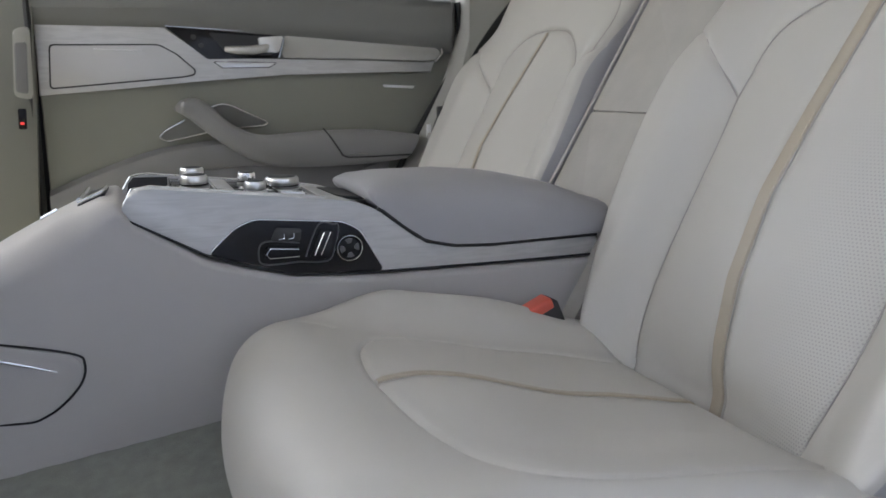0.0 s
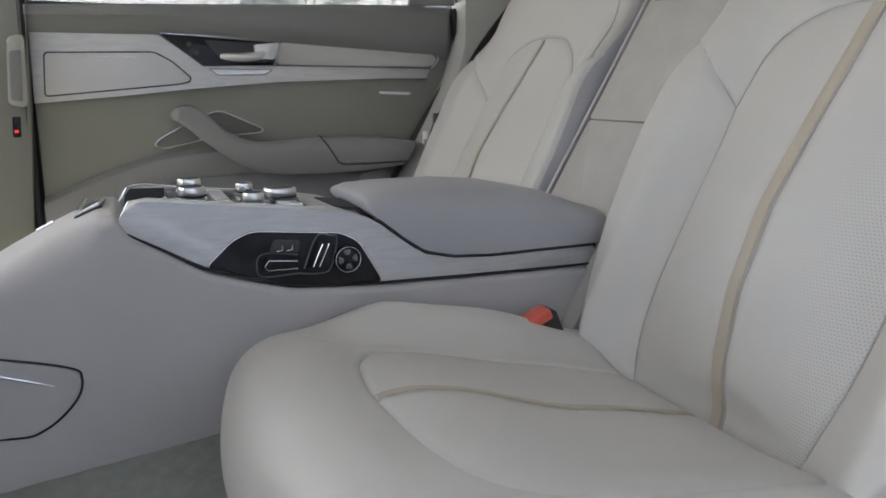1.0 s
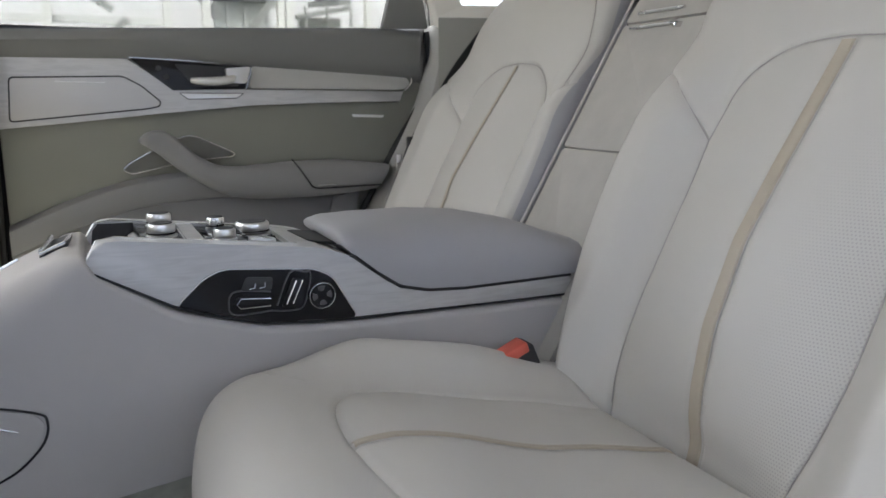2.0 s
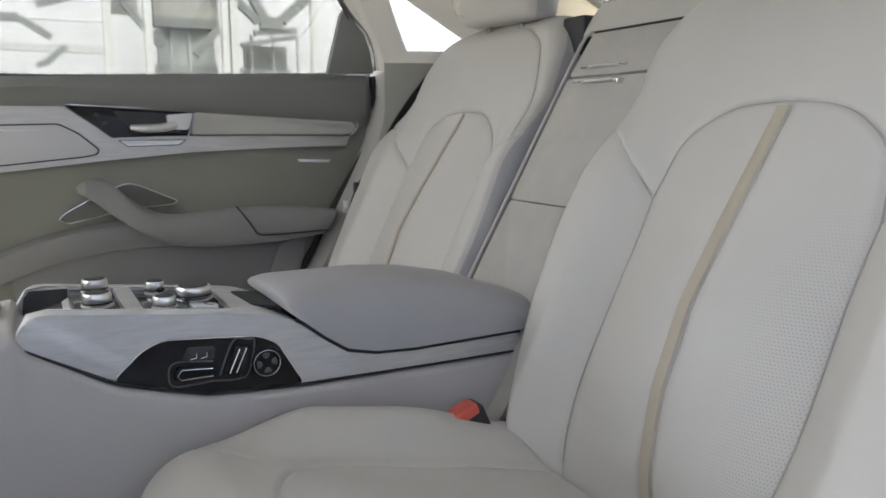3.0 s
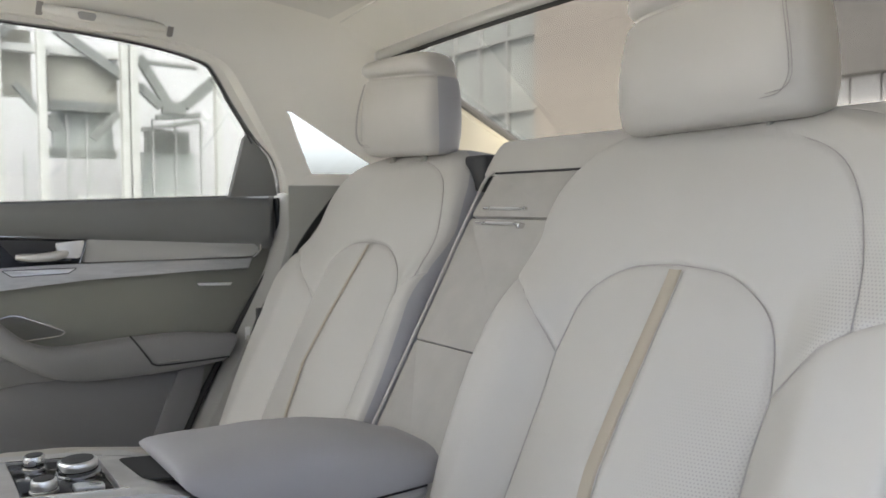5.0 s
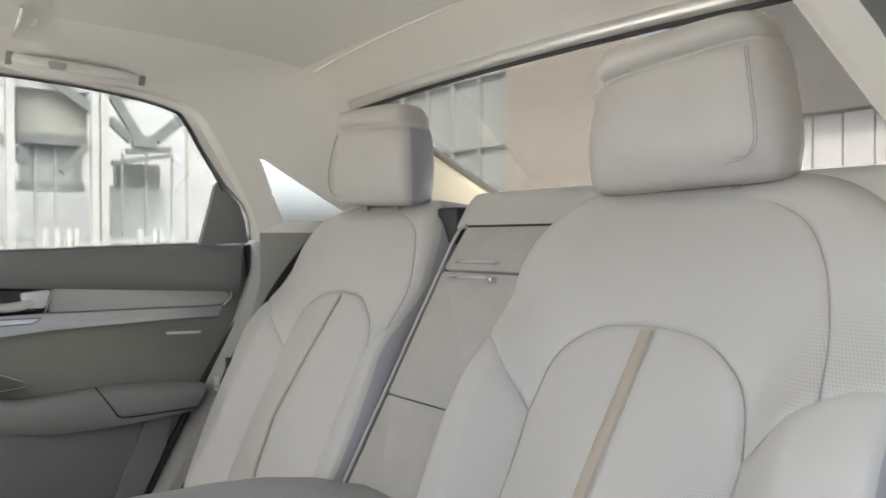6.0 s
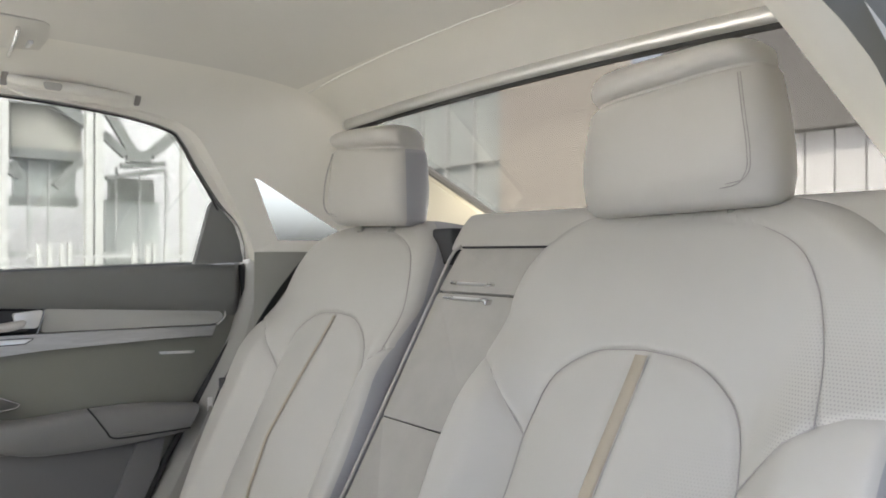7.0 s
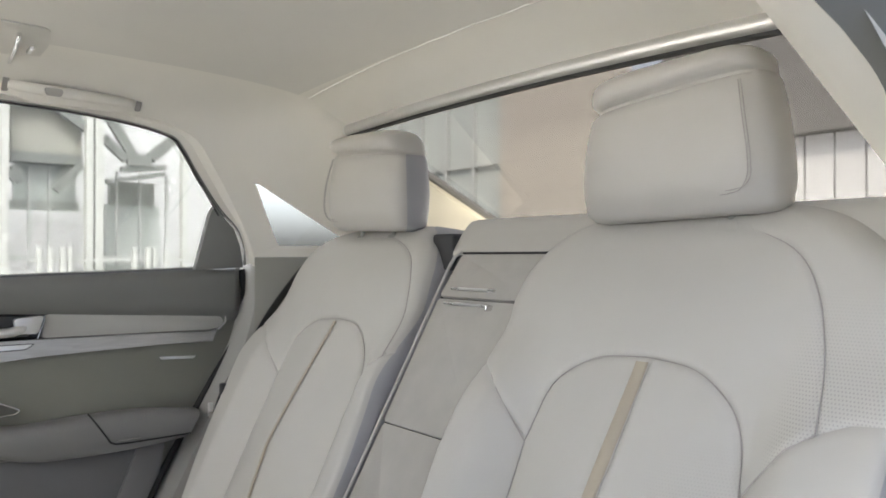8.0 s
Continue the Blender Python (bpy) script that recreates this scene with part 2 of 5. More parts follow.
def smoothstep(a, b, v):
    f = np.clip((v - a) / (b - a), 0, 1)
    return f * f * (3 - 2 * f)

# ---- the rear seats ----
CAR_Y = 1.037          # the car's middle line
SEAT_DY = 0.378        # from there to the middle of each rear seat
BACK_W = {1: soft_table([(0.45, 0.17), (0.5, 0.208), (0.535, 0.222), (0.565, 0.232), (0.62, 0.251), (0.68, 0.264), (0.75, 0.266), (0.83, 0.259), (0.915, 0.246), (0.967, 0.238), (1.03, 0.232), (1.07, 0.226), (1.10, 0.212), (1.125, 0.188), (1.14, 0.155), (1.147, 0.11)]),
          -1: soft_table([(0.45, 0.17), (0.5, 0.208), (0.535, 0.222), (0.565, 0.232), (0.62, 0.251), (0.68, 0.268), (0.75, 0.277), (0.81, 0.280), (0.87, 0.273), (0.915, 0.270), (0.965, 0.284), (1.015, 0.290), (1.058, 0.278), (1.09, 0.256), (1.12, 0.215), (1.14, 0.160), (1.147, 0.11)])}
OUTER_W = {-1: soft_table([(0.45, 0.22), (0.5, 0.24), (0.58, 0.272), (0.655, 0.295), (0.75, 0.305), (0.85, 0.305), (0.92, 0.302), (1.0, 0.298), (1.05, 0.286), (1.09, 0.262), (1.12, 0.215), (1.14, 0.16), (1.147, 0.11)]),
           1: soft_table([(0.45, 0.20), (0.5, 0.225), (0.58, 0.254), (0.655, 0.274), (0.75, 0.287), (0.85, 0.293), (0.92, 0.297), (1.0, 0.295), (1.05, 0.284), (1.09, 0.262), (1.12, 0.215), (1.14, 0.16), (1.147, 0.11)])}
BULGE = soft_table([(0.45, -0.04), (0.50, -0.027), (0.53, -0.006), (0.567, 0.012), (0.64, 0.036), (0.735, 0.046), (0.82, 0.034), (0.95, 0.010), (1.05, 0.004), (1.12, -0.002), (1.15, -0.010)])
PANEL_HALF = [(0.128, 0.45), (0.138, 0.50), (0.151, 0.556), (0.158, 0.62), (0.158, 0.69), (0.156, 0.774), (0.159, 0.836), (0.145, 0.897), (0.119, 0.930), (0.07, 0.955), (0.0, 0.962)]
ARC_HALF = [(0.236, 0.915), (0.217, 0.98), (0.197, 1.046), (0.158, 1.094), (0.085, 1.121), (0.0, 1.127)]


def line2(points, n=60):
    return [(p.x, p.y) for p in curve([(a, b, 0) for a, b in points], n)]


PANEL_R, ARC_R = line2(PANEL_HALF[:7], 40) + line2(PANEL_HALF[6:], 40)[1:], line2(ARC_HALF)
WING_R = [(0.159, 0.836), (0.185, 0.868), (0.210, 0.897), (0.236, 0.915), (0.262, 0.926), (0.30, 0.93)]


def mirrored(line):
    return [(-a, b) for a, b in line]


def back_x(dy, z, outer):
    """How far back the front of a backrest lies, without its seams."""
    a = np.abs(dy)
    w = np.where(dy * outer > 0, np.vectorize(OUTER_W[outer])(z), np.vectorize(BACK_W[outer])(z))
    bulge = np.vectorize(BULGE)(z)
    x = 0.576 + 0.4956 * (z - 0.501) + 0.008 * (1 - smoothstep(0.95, 1.06, z))
    low = 1 - smoothstep(0.86, 1.0, z)
    crown = np.clip(1 - (dy / 0.160) ** 2, 0, 1)
    x = x - bulge * (low * crown + (1 - low) * np.clip(1 - (dy / 0.26) ** 2, 0, 1))
    x = x - 0.048 * low * smoothstep(0.150, 0.228, a)
    # the rim turns back
    r = 0.013 + np.where(dy * outer > 0, 0.027, 0.027 if outer < 0 else 0.014) * smoothstep(0.90, 1.0, z)
    e = np.clip((a - (w - r)) / r, 0, 1)
    x = x + r * (1 - np.sqrt(np.clip(1 - e * e, 0, 1)))
    e = np.clip((z - 1.105) / 0.042, 0, 1)
    return x + 0.045 * (1 - np.sqrt(np.clip(1 - e * e, 0, 1)))


def seams(px, py, lines, depth, width, puff, reach):
    out = np.zeros(px.shape)
    for line in lines:
        d, _, _ = near_line(px, py, line)
        out = np.maximum(out, depth * np.exp(-(d / width) ** 2) + puff * np.exp(-d / reach))
    return out


def region_parts(names, ids, verts, nx, ny, materials, parent, labels):
    """Cuts one grid of points into a mesh for each region; ids has one number a cell."""
    made = []
    for k, name in enumerate(names):
        used, faces, out = {}, [], []
        for j in range(ny - 1):
            for i in range(nx - 1):
                if ids[j, i] != k:
                    continue
                f = []
                for v in (j * nx + i, j * nx + i + 1, (j + 1) * nx + i + 1, (j + 1) * nx + i):
                    if v not in used:
                        used[v] = len(out)
                        out.append(verts[v])
                    f.append(used[v])
                faces.append(f)
        host = parent if not made else made[0]
        if k == 0 or parent is None:
            host = parent
        made.append(obj(name, out, faces, materials[k], host, labels[k]))
    return made


def rear_seat(cy, outer, label, group):
    seat = thing("rear_seat", label, "car seat", group, at=(0.35, cy, 0.43))
    off = Vector((0.35, 0.0, 0.43))

    # backrest: one grid, snapped to its seams
    nx, ny = 161, 181
    zs = np.linspace(0.46, 1.147, ny)
    u = np.linspace(-1, 1, nx)
    u = np.sign(u) * np.abs(u) ** 0.92
    Z, U = np.meshgrid(zs, u, indexing="ij")
    W = np.where(U * outer > 0, np.vectorize(OUTER_W[outer])(Z), np.vectorize(BACK_W[outer])(Z))
    DY = U * W
    lines = [PANEL_R, mirrored(PANEL_R), WING_R, mirrored(WING_R), ARC_R, mirrored(ARC_R)]
    for line in lines:
        d, qx, qz = near_line(DY, Z, line)
        s = (d < 0.0026) & (np.abs(U) < 0.985)
        DY[s], Z[s] = qx[s], qz[s]
    X = back_x(DY, Z, outer)
    Z = Z + (0.007 * smoothstep(1.10, 1.147, Z) if outer < 0 else 0.0)
    X = X + seams(DY, Z, lines[:4], 0.0034, 0.0026, 0.0030, 0.012)
    X = X + seams(DY, Z, lines[5:], 0.0022, 0.0020, 0.0015, 0.008)
    sw = 0.0095 if outer < 0 else 0.0045
    stripe_edges = [[(s * (sw + 0.001), 0.46), (s * (sw + 0.001), 0.957)] for s in (-1, 1)]
    X = X + seams(DY, Z, stripe_edges, 0.003, 0.0025, 0.0015, 0.006)
    verts = [Vector((X[j, i], DY[j, i], Z[j, i])) - off for j in range(ny) for i in range(nx)]
    # which region a cell lies in
    cz = (Z[:-1, :-1] + Z[1:, 1:]) / 2
    cy_ = np.abs((DY[:-1, :-1] + DY[1:, 1:] + DY[1:, :-1] + DY[:-1, 1:]) / 4)
    pr = sorted([(b, a) for a, b in PANEL_R[:41]])
    half = np.interp(cz, [p[0] for p in pr], [p[1] for p in pr])
    top = sorted([(a, b) for a, b in PANEL_R[40:]])
    lid = np.interp(cy_, [p[0] for p in top], [p[1] for p in top])
    panel = (cz < 0.836) & (cy_ < half) | (cz >= 0.836) & (cy_ < 0.159) & (cz < lid)
    wing = np.interp(cy_, [p[0] for p in WING_R], [p[1] for p in WING_R])
    sign = (DY[:-1, :-1] + DY[1:, 1:]) > 0
    bolster = ~panel & (cz < wing)
    ids = np.where(panel, 1, np.where(bolster & sign, 2, np.where(bolster, 3, 0)))
    back = region_parts(["backrest", "centre_panel", "bolster", "bolster"], ids, verts, nx, ny,
                        [M["perf_edge"] if outer < 0 else M["leather"], M["perf"] if outer < 0 else M["leather"], M["leather"], M["leather"]], seat, ["", "perforated leather centre panel" if outer < 0 else "", "", ""])
    for line in lines[:4] + lines[4:]:
        if line is lines[4]:
            continue
        pts = [(a, b) for a, b in line if abs(a) < 0.262 and 0.50 < b]
        xs = back_x(np.array([p[0] for p in pts]), np.array([p[1] for p in pts]), outer)
        deep = 0.0045 if line in lines[:4] else 0.0022
        tube("seam", [Vector((float(x) + deep, a, b)) - off for x, (a, b) in zip(xs, pts)], 0.0008, M["thread"], back[0], "fine sewn seam", n=5)
    # sides and rear shell
    rim = [(j, 0) for j in range(ny)] + [(ny - 1, i) for i in range(1, nx)] + [(j, nx - 1) for j in range(ny - 2, -1, -1)]
    a = [Vector((X[j, i], DY[j, i], Z[j, i])) - off for j, i in rim]
    rows = []
    for depth, grow in ((0, 0.0), (0.006, 0.0015), (0.03, 0.004), (0.09, 0.004), (0.12, -0.01)):
        rows.append([p + Vector((depth, grow * (1 if p.y > 0 else -1), -0.3 * depth * (0.35 if p.z > 0.6 else 0.0))) for p in a])
    loft("side_shell", rows, M["side"], back[0], "leather side of the backrest, darkened for shade", closed=False, cap=False)
    # stripe: a strip along the middle
    zz = np.linspace(0.47, 0.957, 90)
    ww = np.array([-1.0, -0.79, 0.0, 0.79, 1.0]) * sw
    lift = np.array([0.0015, -0.0008, -0.0014, -0.0008, 0.0015])
    sv = [Vector((float(back_x(np.array([w]), np.array([z]), outer)[0]) + l, w, z)) - off for z in zz for w, l in zip(ww, lift)]
    sf = [(j * 5 + i, j * 5 + i + 1, j * 5 + i + 6, j * 5 + i + 5) for j in range(89) for i in range(4)]
    obj("stripe", sv, sf, M["stripe"], back[0], "sand-coloured leather stripe")

    # cushion
    nx, ny = 221, 191
    us, vs = np.linspace(0, 1, nx), np.linspace(-1, 1, ny)
    S, V = np.meshgrid(us, vs)
    # s runs over the front curve and then back along the top
    front, r = 0.060, 0.088
    L1, L2, L3 = 0.10, r * radians(100.1), 0.475
    s = S * (L1 + L2 + L3)
    th = np.clip((s - L1) / L2, 0, 1) * radians(100.1)
    bow = 0.035 * V ** 2 * (1 - smoothstep(0.0, 0.35, s - L1))
    x = front + bow + r * (1 - np.cos(th)) + np.clip(s - L1 - L2, 0, None) * 0.984 - np.clip(L1 - s, 0, None) * 0.05 + np.clip(L1 - s, 0, None) * 0.3
    z = 0.592 - r + r * np.sin(th) - np.clip(s - L1 - L2, 0, None) * 0.175 - np.clip(L1 - s, 0, None)
    half_w = 0.268 - 0.018 * smoothstep(0.2, 0.0, x)
    DY = V * half_w
    # the panel's seam runs wider on the door side
    wide = line2([(0.60, 0.185), (0.45, 0.214), (0.33, 0.224), (0.275, 0.218), (0.233, 0.181), (0.210, 0.13), (0.201, 0.07), (0.198, 0.0)])
    slim = line2([(0.60, 0.130), (0.45, 0.142), (0.33, 0.146), (0.264, 0.138), (0.232, 0.126), (0.210, 0.09), (0.200, 0.04), (0.198, 0.0)])
    cl = [[(a, b * outer) for a, b in wide], [(a, -b * outer) for a, b in slim]]
    CORNER = [(0.20, 0.165), (0.175, 0.2), (0.165, 0.23), (0.13, 0.268)]
    cl += [[(a, -b * outer) for a, b in CORNER]]
    topside = s > L1 + L2 * 0.8
    for line in cl:
        d, qx, qy = near_line(x, DY, line)
        m_ = (d < 0.0024) & topside
        dx = qx - x
        z = np.where(m_, z - 0.178 * dx, z)
        x, DY = np.where(m_, qx, x), np.where(m_, qy, DY)
    a = np.abs(DY)
    rise = np.where(DY * outer > 0, 0.010, 0.036) * smoothstep(0.15, 0.235, a) * (-0.35 + 1.35 * smoothstep(0.155, 0.30, x)) * (1 - 0.45 * smoothstep(0.40, 0.56, x))
    e = np.clip((a - (half_w - 0.045)) / 0.045, 0, 1)
    roll = 0.045 * (1 - np.sqrt(np.clip(1 - e * e, 0, 1)))
    hump = 0.007 * smoothstep(0.19, 0.25, x) * (1 - smoothstep(0.27, 0.42, x)) * np.clip(1 - (DY / 0.16) ** 2, 0, 1) - 0.011 * smoothstep(0.26, 0.42, x) * np.clip(1.3 - (DY / 0.18) ** 2, 0, 1) - 0.006 * smoothstep(0.45, 0.58, x)
    groove = seams(x, DY, cl[:2], 0.0030, 0.0026, 0.0034, 0.014) + seams(x, DY, cl[2:], 0.0014, 0.0022, 0.0006, 0.008)
    cs = [[(0.198, w), (0.62, w)] for w in (-0.0056, 0.0056)]
    groove = groove + seams(x, DY, cs, 0.0022, 0.0022, 0.0016, 0.008)
    up = smoothstep(L1, L1 + L2, s)
    z = z + (rise + hump - groove) * up - roll - 0.03 * smoothstep(0.565, 0.61, x)
    verts = [Vector((x[j, i], DY[j, i], z[j, i])) - off for j in range(ny) for i in range(nx)]
    cx = (x[:-1, :-1] + x[1:, 1:]) / 2
    ca = np.abs((DY[:-1, :-1] + DY[1:, 1:]) / 2)
    bounds = [np.interp(cx, [p[0] for p in q], [p[1] for p in q]) for q in (sorted(wide), sorted(slim))]
    inside = (cx > 0.196) & (ca < np.where(DY[:-1, :-1] * outer > 0, *bounds)) & (topside[:-1, :-1])
    ids = np.where(inside, 1, 0)
    cush = region_parts(["cushion", "cushion_panel"], ids, verts, nx, ny, [M["leather"], M["leather"]], seat, ["", ""])
    for edge in (0, ny - 1):
        top = [Vector((x[edge, i], DY[edge, i], z[edge, i])) - off for i in range(nx)]
        bot = [Vector((p.x, p.y, min(p.z, 0.43 - 0.43))) for p in top]
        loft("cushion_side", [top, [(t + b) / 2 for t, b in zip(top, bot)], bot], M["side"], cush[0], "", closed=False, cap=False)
    mid = ny // 2
    sx = np.linspace(0.2, 0.60, 70)
    order = np.argsort(x[mid][topside[mid]])
    mz = np.interp(sx, x[mid][topside[mid]][order], z[mid][topside[mid]][order])
    ww = np.array([-0.0048, -0.0038, 0.0, 0.0038, 0.0048])
    lift = np.array([-0.001, 0.0012, 0.0018, 0.0012, -0.001])
    sv = [Vector((p, w, q + l)) - off for p, q in zip(sx, mz) for w, l in zip(ww, lift)]
    sf = [(j * 5 + i, j * 5 + i + 1, j * 5 + i + 6, j * 5 + i + 5) for j in range(69) for i in range(4)]
    obj("cushion_stripe", sv, sf, M["stripe"], cush[0], "sand-coloured leather stripe")

    # headrest: stacked rounded sections with a rolled upper lip
    rows = []
    hs = 0.013 if outer < 0 else 0.0
    prof = [(1.138, 0.112, 0.880, 0.935), (1.141, 0.127, 0.864, 0.945), (1.151, 0.138, 0.853, 0.952), (1.18, 0.143, 0.846, 0.956), (1.21, 0.143, 0.844, 0.958),
            (1.25, 0.139, 0.847, 0.958), (1.28, 0.134, 0.851, 0.957), (1.292, 0.130, 0.855, 0.956), (1.2965, 0.126, 0.860, 0.956), (1.300, 0.124, 0.858, 0.956), (1.303, 0.125, 0.848, 0.957),
            (1.309, 0.126, 0.841, 0.957), (1.318, 0.125, 0.839, 0.956), (1.327, 0.121, 0.842, 0.953), (1.334, 0.114, 0.850, 0.945), (1.339, 0.102, 0.862, 0.932), (1.341, 0.08, 0.88, 0.915)]
    for z_, hw, xf, xb in prof:
        ring = []
        z_ -= 0.003 * float(1 - smoothstep(1.15, 1.25, z_)) if outer < 0 else 0.0
        hw += 0.008 * max(0.0, 1 - (z_ - 1.138) / 0.16) if outer < 0 else 0.0
        # the lip dips towards the car's middle, the lower edge rises towards the door
        slant = 0.011 * float(smoothstep(1.27, 1.297, z_)) * (1 - 0.5 * float(smoothstep(1.31, 1.34, z_))) + 0.004 * float(1 - smoothstep(1.14, 1.19, z_))
        xm, hx = (xf + xb) / 2, (xb - xf) / 2
        for k in range(48):
            t = 2 * math.pi * k / 48
            c, s_ = math.cos(t), math.sin(t)
            px = xm + hx * math.copysign(abs(c) ** 0.5, c)
            py = hw * math.copysign(abs(s_) ** 0.38, s_) * (1.0 if c < 0 else 1 - 0.16 * c)
            ring.append(Vector((px + 0.006 * (abs(py) / 0.14) ** 3, py + hs, z_ + slant * py * outer / 0.13)) - off)
        rows.append(ring)
    hr = loft("headrest", rows, M["leather"], seat, "padded leather headrest with a rolled upper lip")
    # the shade on the lower sides is painted with the darker leather
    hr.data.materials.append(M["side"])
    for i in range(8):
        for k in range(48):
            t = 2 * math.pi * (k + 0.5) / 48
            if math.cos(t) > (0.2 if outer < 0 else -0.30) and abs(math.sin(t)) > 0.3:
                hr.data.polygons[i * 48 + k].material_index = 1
    for s in (-1, 1):
        tube("post", [Vector((0.905, s * 0.06, 1.09)) - off, Vector((0.902, s * 0.06, 1.16)) - off], 0.005, M["lower"], hr, "grey headrest post", up=(1, 0, 0))
        block("post_guide", 0.895 - 0.35, 0.94 - 0.35, s * 0.06 - 0.012, s * 0.06 + 0.012, 1.118 - 0.43, 1.1305 - 0.43, M["lower"], hr, "grey plastic post guide", 0.004)
    # twin seam on the headrest's face
    for o in (-0.002, 0.002):
        for sgn in (outer,):
            pts = [Vector((0.861, sgn * (0.110 + o), 1.297)), Vector((0.8515, sgn * (0.121 + o), 1.25)), Vector((0.8490, sgn * (0.129 + o), 1.20)), Vector((0.852, sgn * (0.124 + o), 1.174)), Vector((0.8545, sgn * 0.098, 1.163 + o)), Vector((0.856, 0.0, 1.159 + o))]
            tube("seam", [p - off + Vector((-0.0012, hs, 0)) for p in curve(pts, 30)], 0.0007, M["thread"], hr, "stitched seam", n=5)
    return seat


near_seat = rear_seat(CAR_Y - SEAT_DY, -1, "pale grey leather rear seat beside the open door", "rear seats")
far_seat = rear_seat(CAR_Y + SEAT_DY, 1, "pale grey leather rear seat beside the closed door", "rear seats")

# ---- floor, ground ----
def sheet(name, f, us, vs, material, parent=None, label="", smooth=True):
    verts = [f(u, v) for v in vs for u in us]
    n = len(us)
    faces = [(j * n + i, j * n + i + 1, (j + 1) * n + i + 1, (j + 1) * n + i) for j in range(len(vs) - 1) for i in range(n - 1)]
    return obj(name, verts, faces, material, parent, label, smooth)


def lin(a, b, n):
    return [a + (b - a) * i / (n - 1) for i in range(n)]


ground = sheet("ground", lambda u, v: (u, v, 0.0), lin(-600, 600, 41), lin(-600, 600, 41), M["paving"])
tagged(ground, "pale paved forecourt around the car", "ground", kind="structure")
floor = sheet("floor", lambda u, v: (u, v, 0.432 + 0.12 * u + 0.003 * noise.noise((u * 60, v * 60, 0)) - 0.05 * min(1, max(0, (0.93 - v) / 0.25))), lin(-1.5, 0.4, 120), lin(0.32, 1.80, 100), M["carpet"])
tagged(floor, "grey-green cut pile carpet of the footwell", "carpet", kind="structure")

# ---- far door ----
door = thing("door_1", "closed rear door with dark panel and silver trim", "car door", kind="structure", at=(0.3, 1.86, 0.5))
D0 = Vector(door.location)


def on_door(a, b, d):
    """x, z and height above the door's skin, as seen from inside."""
    return Vector((a, 1.845 - d, b)) - D0


def dtube(name, pts, r, material, parent, label="", n=10, flat=1.0, samples=40):
    return tube(name, [on_door(*p) for p in curve(pts, samples)], r, material, parent, label, n, flat, up=(0, 1, 0))


REAR = [(0.52, 0.45), (0.579, 0.581), (0.635, 0.68), (0.677, 0.754), (0.735, 0.845), (0.762, 0.89), (0.781, 0.96), (0.783, 1.0), (0.780, 1.03), (0.777, 1.055)]
panel = [(-0.16, 0.45)] + REAR + [(-0.16, 1.03)]
door_panel = slab("door_panel", panel, on_door, -0.03, 0.0, M["door"], door, "dark olive cloth door panel", 0.006)
# upper roll
rows = []
for x in lin(-0.16, 0.782, 40):
    top = 1.034 + 0.03 * (x + 0.16) / 0.94
    low = 0.983 - 0.037 * max(0, (x - 0.1)) / 0.63
    e = min(1, max(0, (x - 0.745) / 0.037))
    k = math.sqrt(max(0.0, 1 - e * e)) * 0.9 + 0.1
    ring = [(low - 0.012, 0.0), (low - 0.006, 0.012 * k), (low + 0.012, 0.026 * k), (low + 0.03, 0.033 * k), (top - 0.025, 0.036 * k), (top - 0.010, 0.033 * k), (top - 0.002, 0.024 * k), (top, 0.01 * k), (top + 0.001, -0.03), (low, -0.03)]
    rows.append([on_door(x, b, d) for b, d in ring])
loft("window_roll", rows, M["door_roll"], door, "dark grey leather roll under the window")
# trim
TRIM_LOW = [(-0.16, 0.834), (0.0, 0.848), (0.15, 0.863), (0.346, 0.879), (0.59, 0.887), (0.711, 0.886)]
trim = slab("trim_strip", [(-0.157, 0.978), (0.094, 0.980), (0.178, 0.912), (0.335, 0.914), (0.50, 0.9135), (0.70, 0.9105), (0.722, 0.914)] + TRIM_LOW[::-1], on_door, 0.0, 0.013, M["silver"], door, "brushed silver trim strip", 0.003)
slab("pad", rounded([(0.352, 0.9665), (0.728, 0.9445), (0.737, 0.93), (0.722, 0.918), (0.70, 0.915), (0.345, 0.9175)], 0.006), on_door, 0.0, 0.017, mat("pad_leather", (0.42, 0.415, 0.39), 0.5, scale=420), door, "grey leather pad behind the door handle", 0.006)
dtube("trim_end", [(0.740, 0.9435, 0.014), (0.738, 0.93, 0.018), (0.722, 0.913, 0.016)], 0.0022, M["chrome"], door, "bright end piece", samples=16)
flap = rounded([(-0.132, 0.937), (0.08, 0.941), (0.115, 0.922), (0.153, 0.888), (0.150, 0.879), (0.128, 0.874), (-0.138, 0.849)], 0.008)
flap_o = slab("storage_flap", flap, on_door, 0.010, 0.0155, mat("flap_metal", (0.52, 0.51, 0.50), 0.4, 0.35, scale=90, bump=0.05), door, "silver storage flap in the door", 0.003)
tube("gap", [on_door(p[0], p[1], 0.0138) for p in flap + flap[:1]], 0.0020, M["seal"], flap_o, "dark shut line", n=6, up=(0, 1, 0))
dtube("flap_grip", [(-0.05, 0.9305, 0.0155), (0.0, 0.929, 0.017), (0.045, 0.929, 0.0155)], [0.0012] * 17, M["satin"], flap_o, "", samples=16)
bez = slab("handle_bezel", rounded([(0.096, 0.9795), (0.349, 0.968), (0.336, 0.916), (0.180, 0.912)], 0.004), on_door, 0.002, 0.0145, M["black"], door, "gloss black handle recess", 0.002)
tube("bezel_rim", [on_door(x, z, 0.0155) for x, z in ((0.096, 0.981), (0.20, 0.9765), (0.349, 0.9695), (0.350, 0.955), (0.337, 0.915))], 0.0012, M["chrome"], bez, "bright edge", n=6, up=(0, 1, 0))
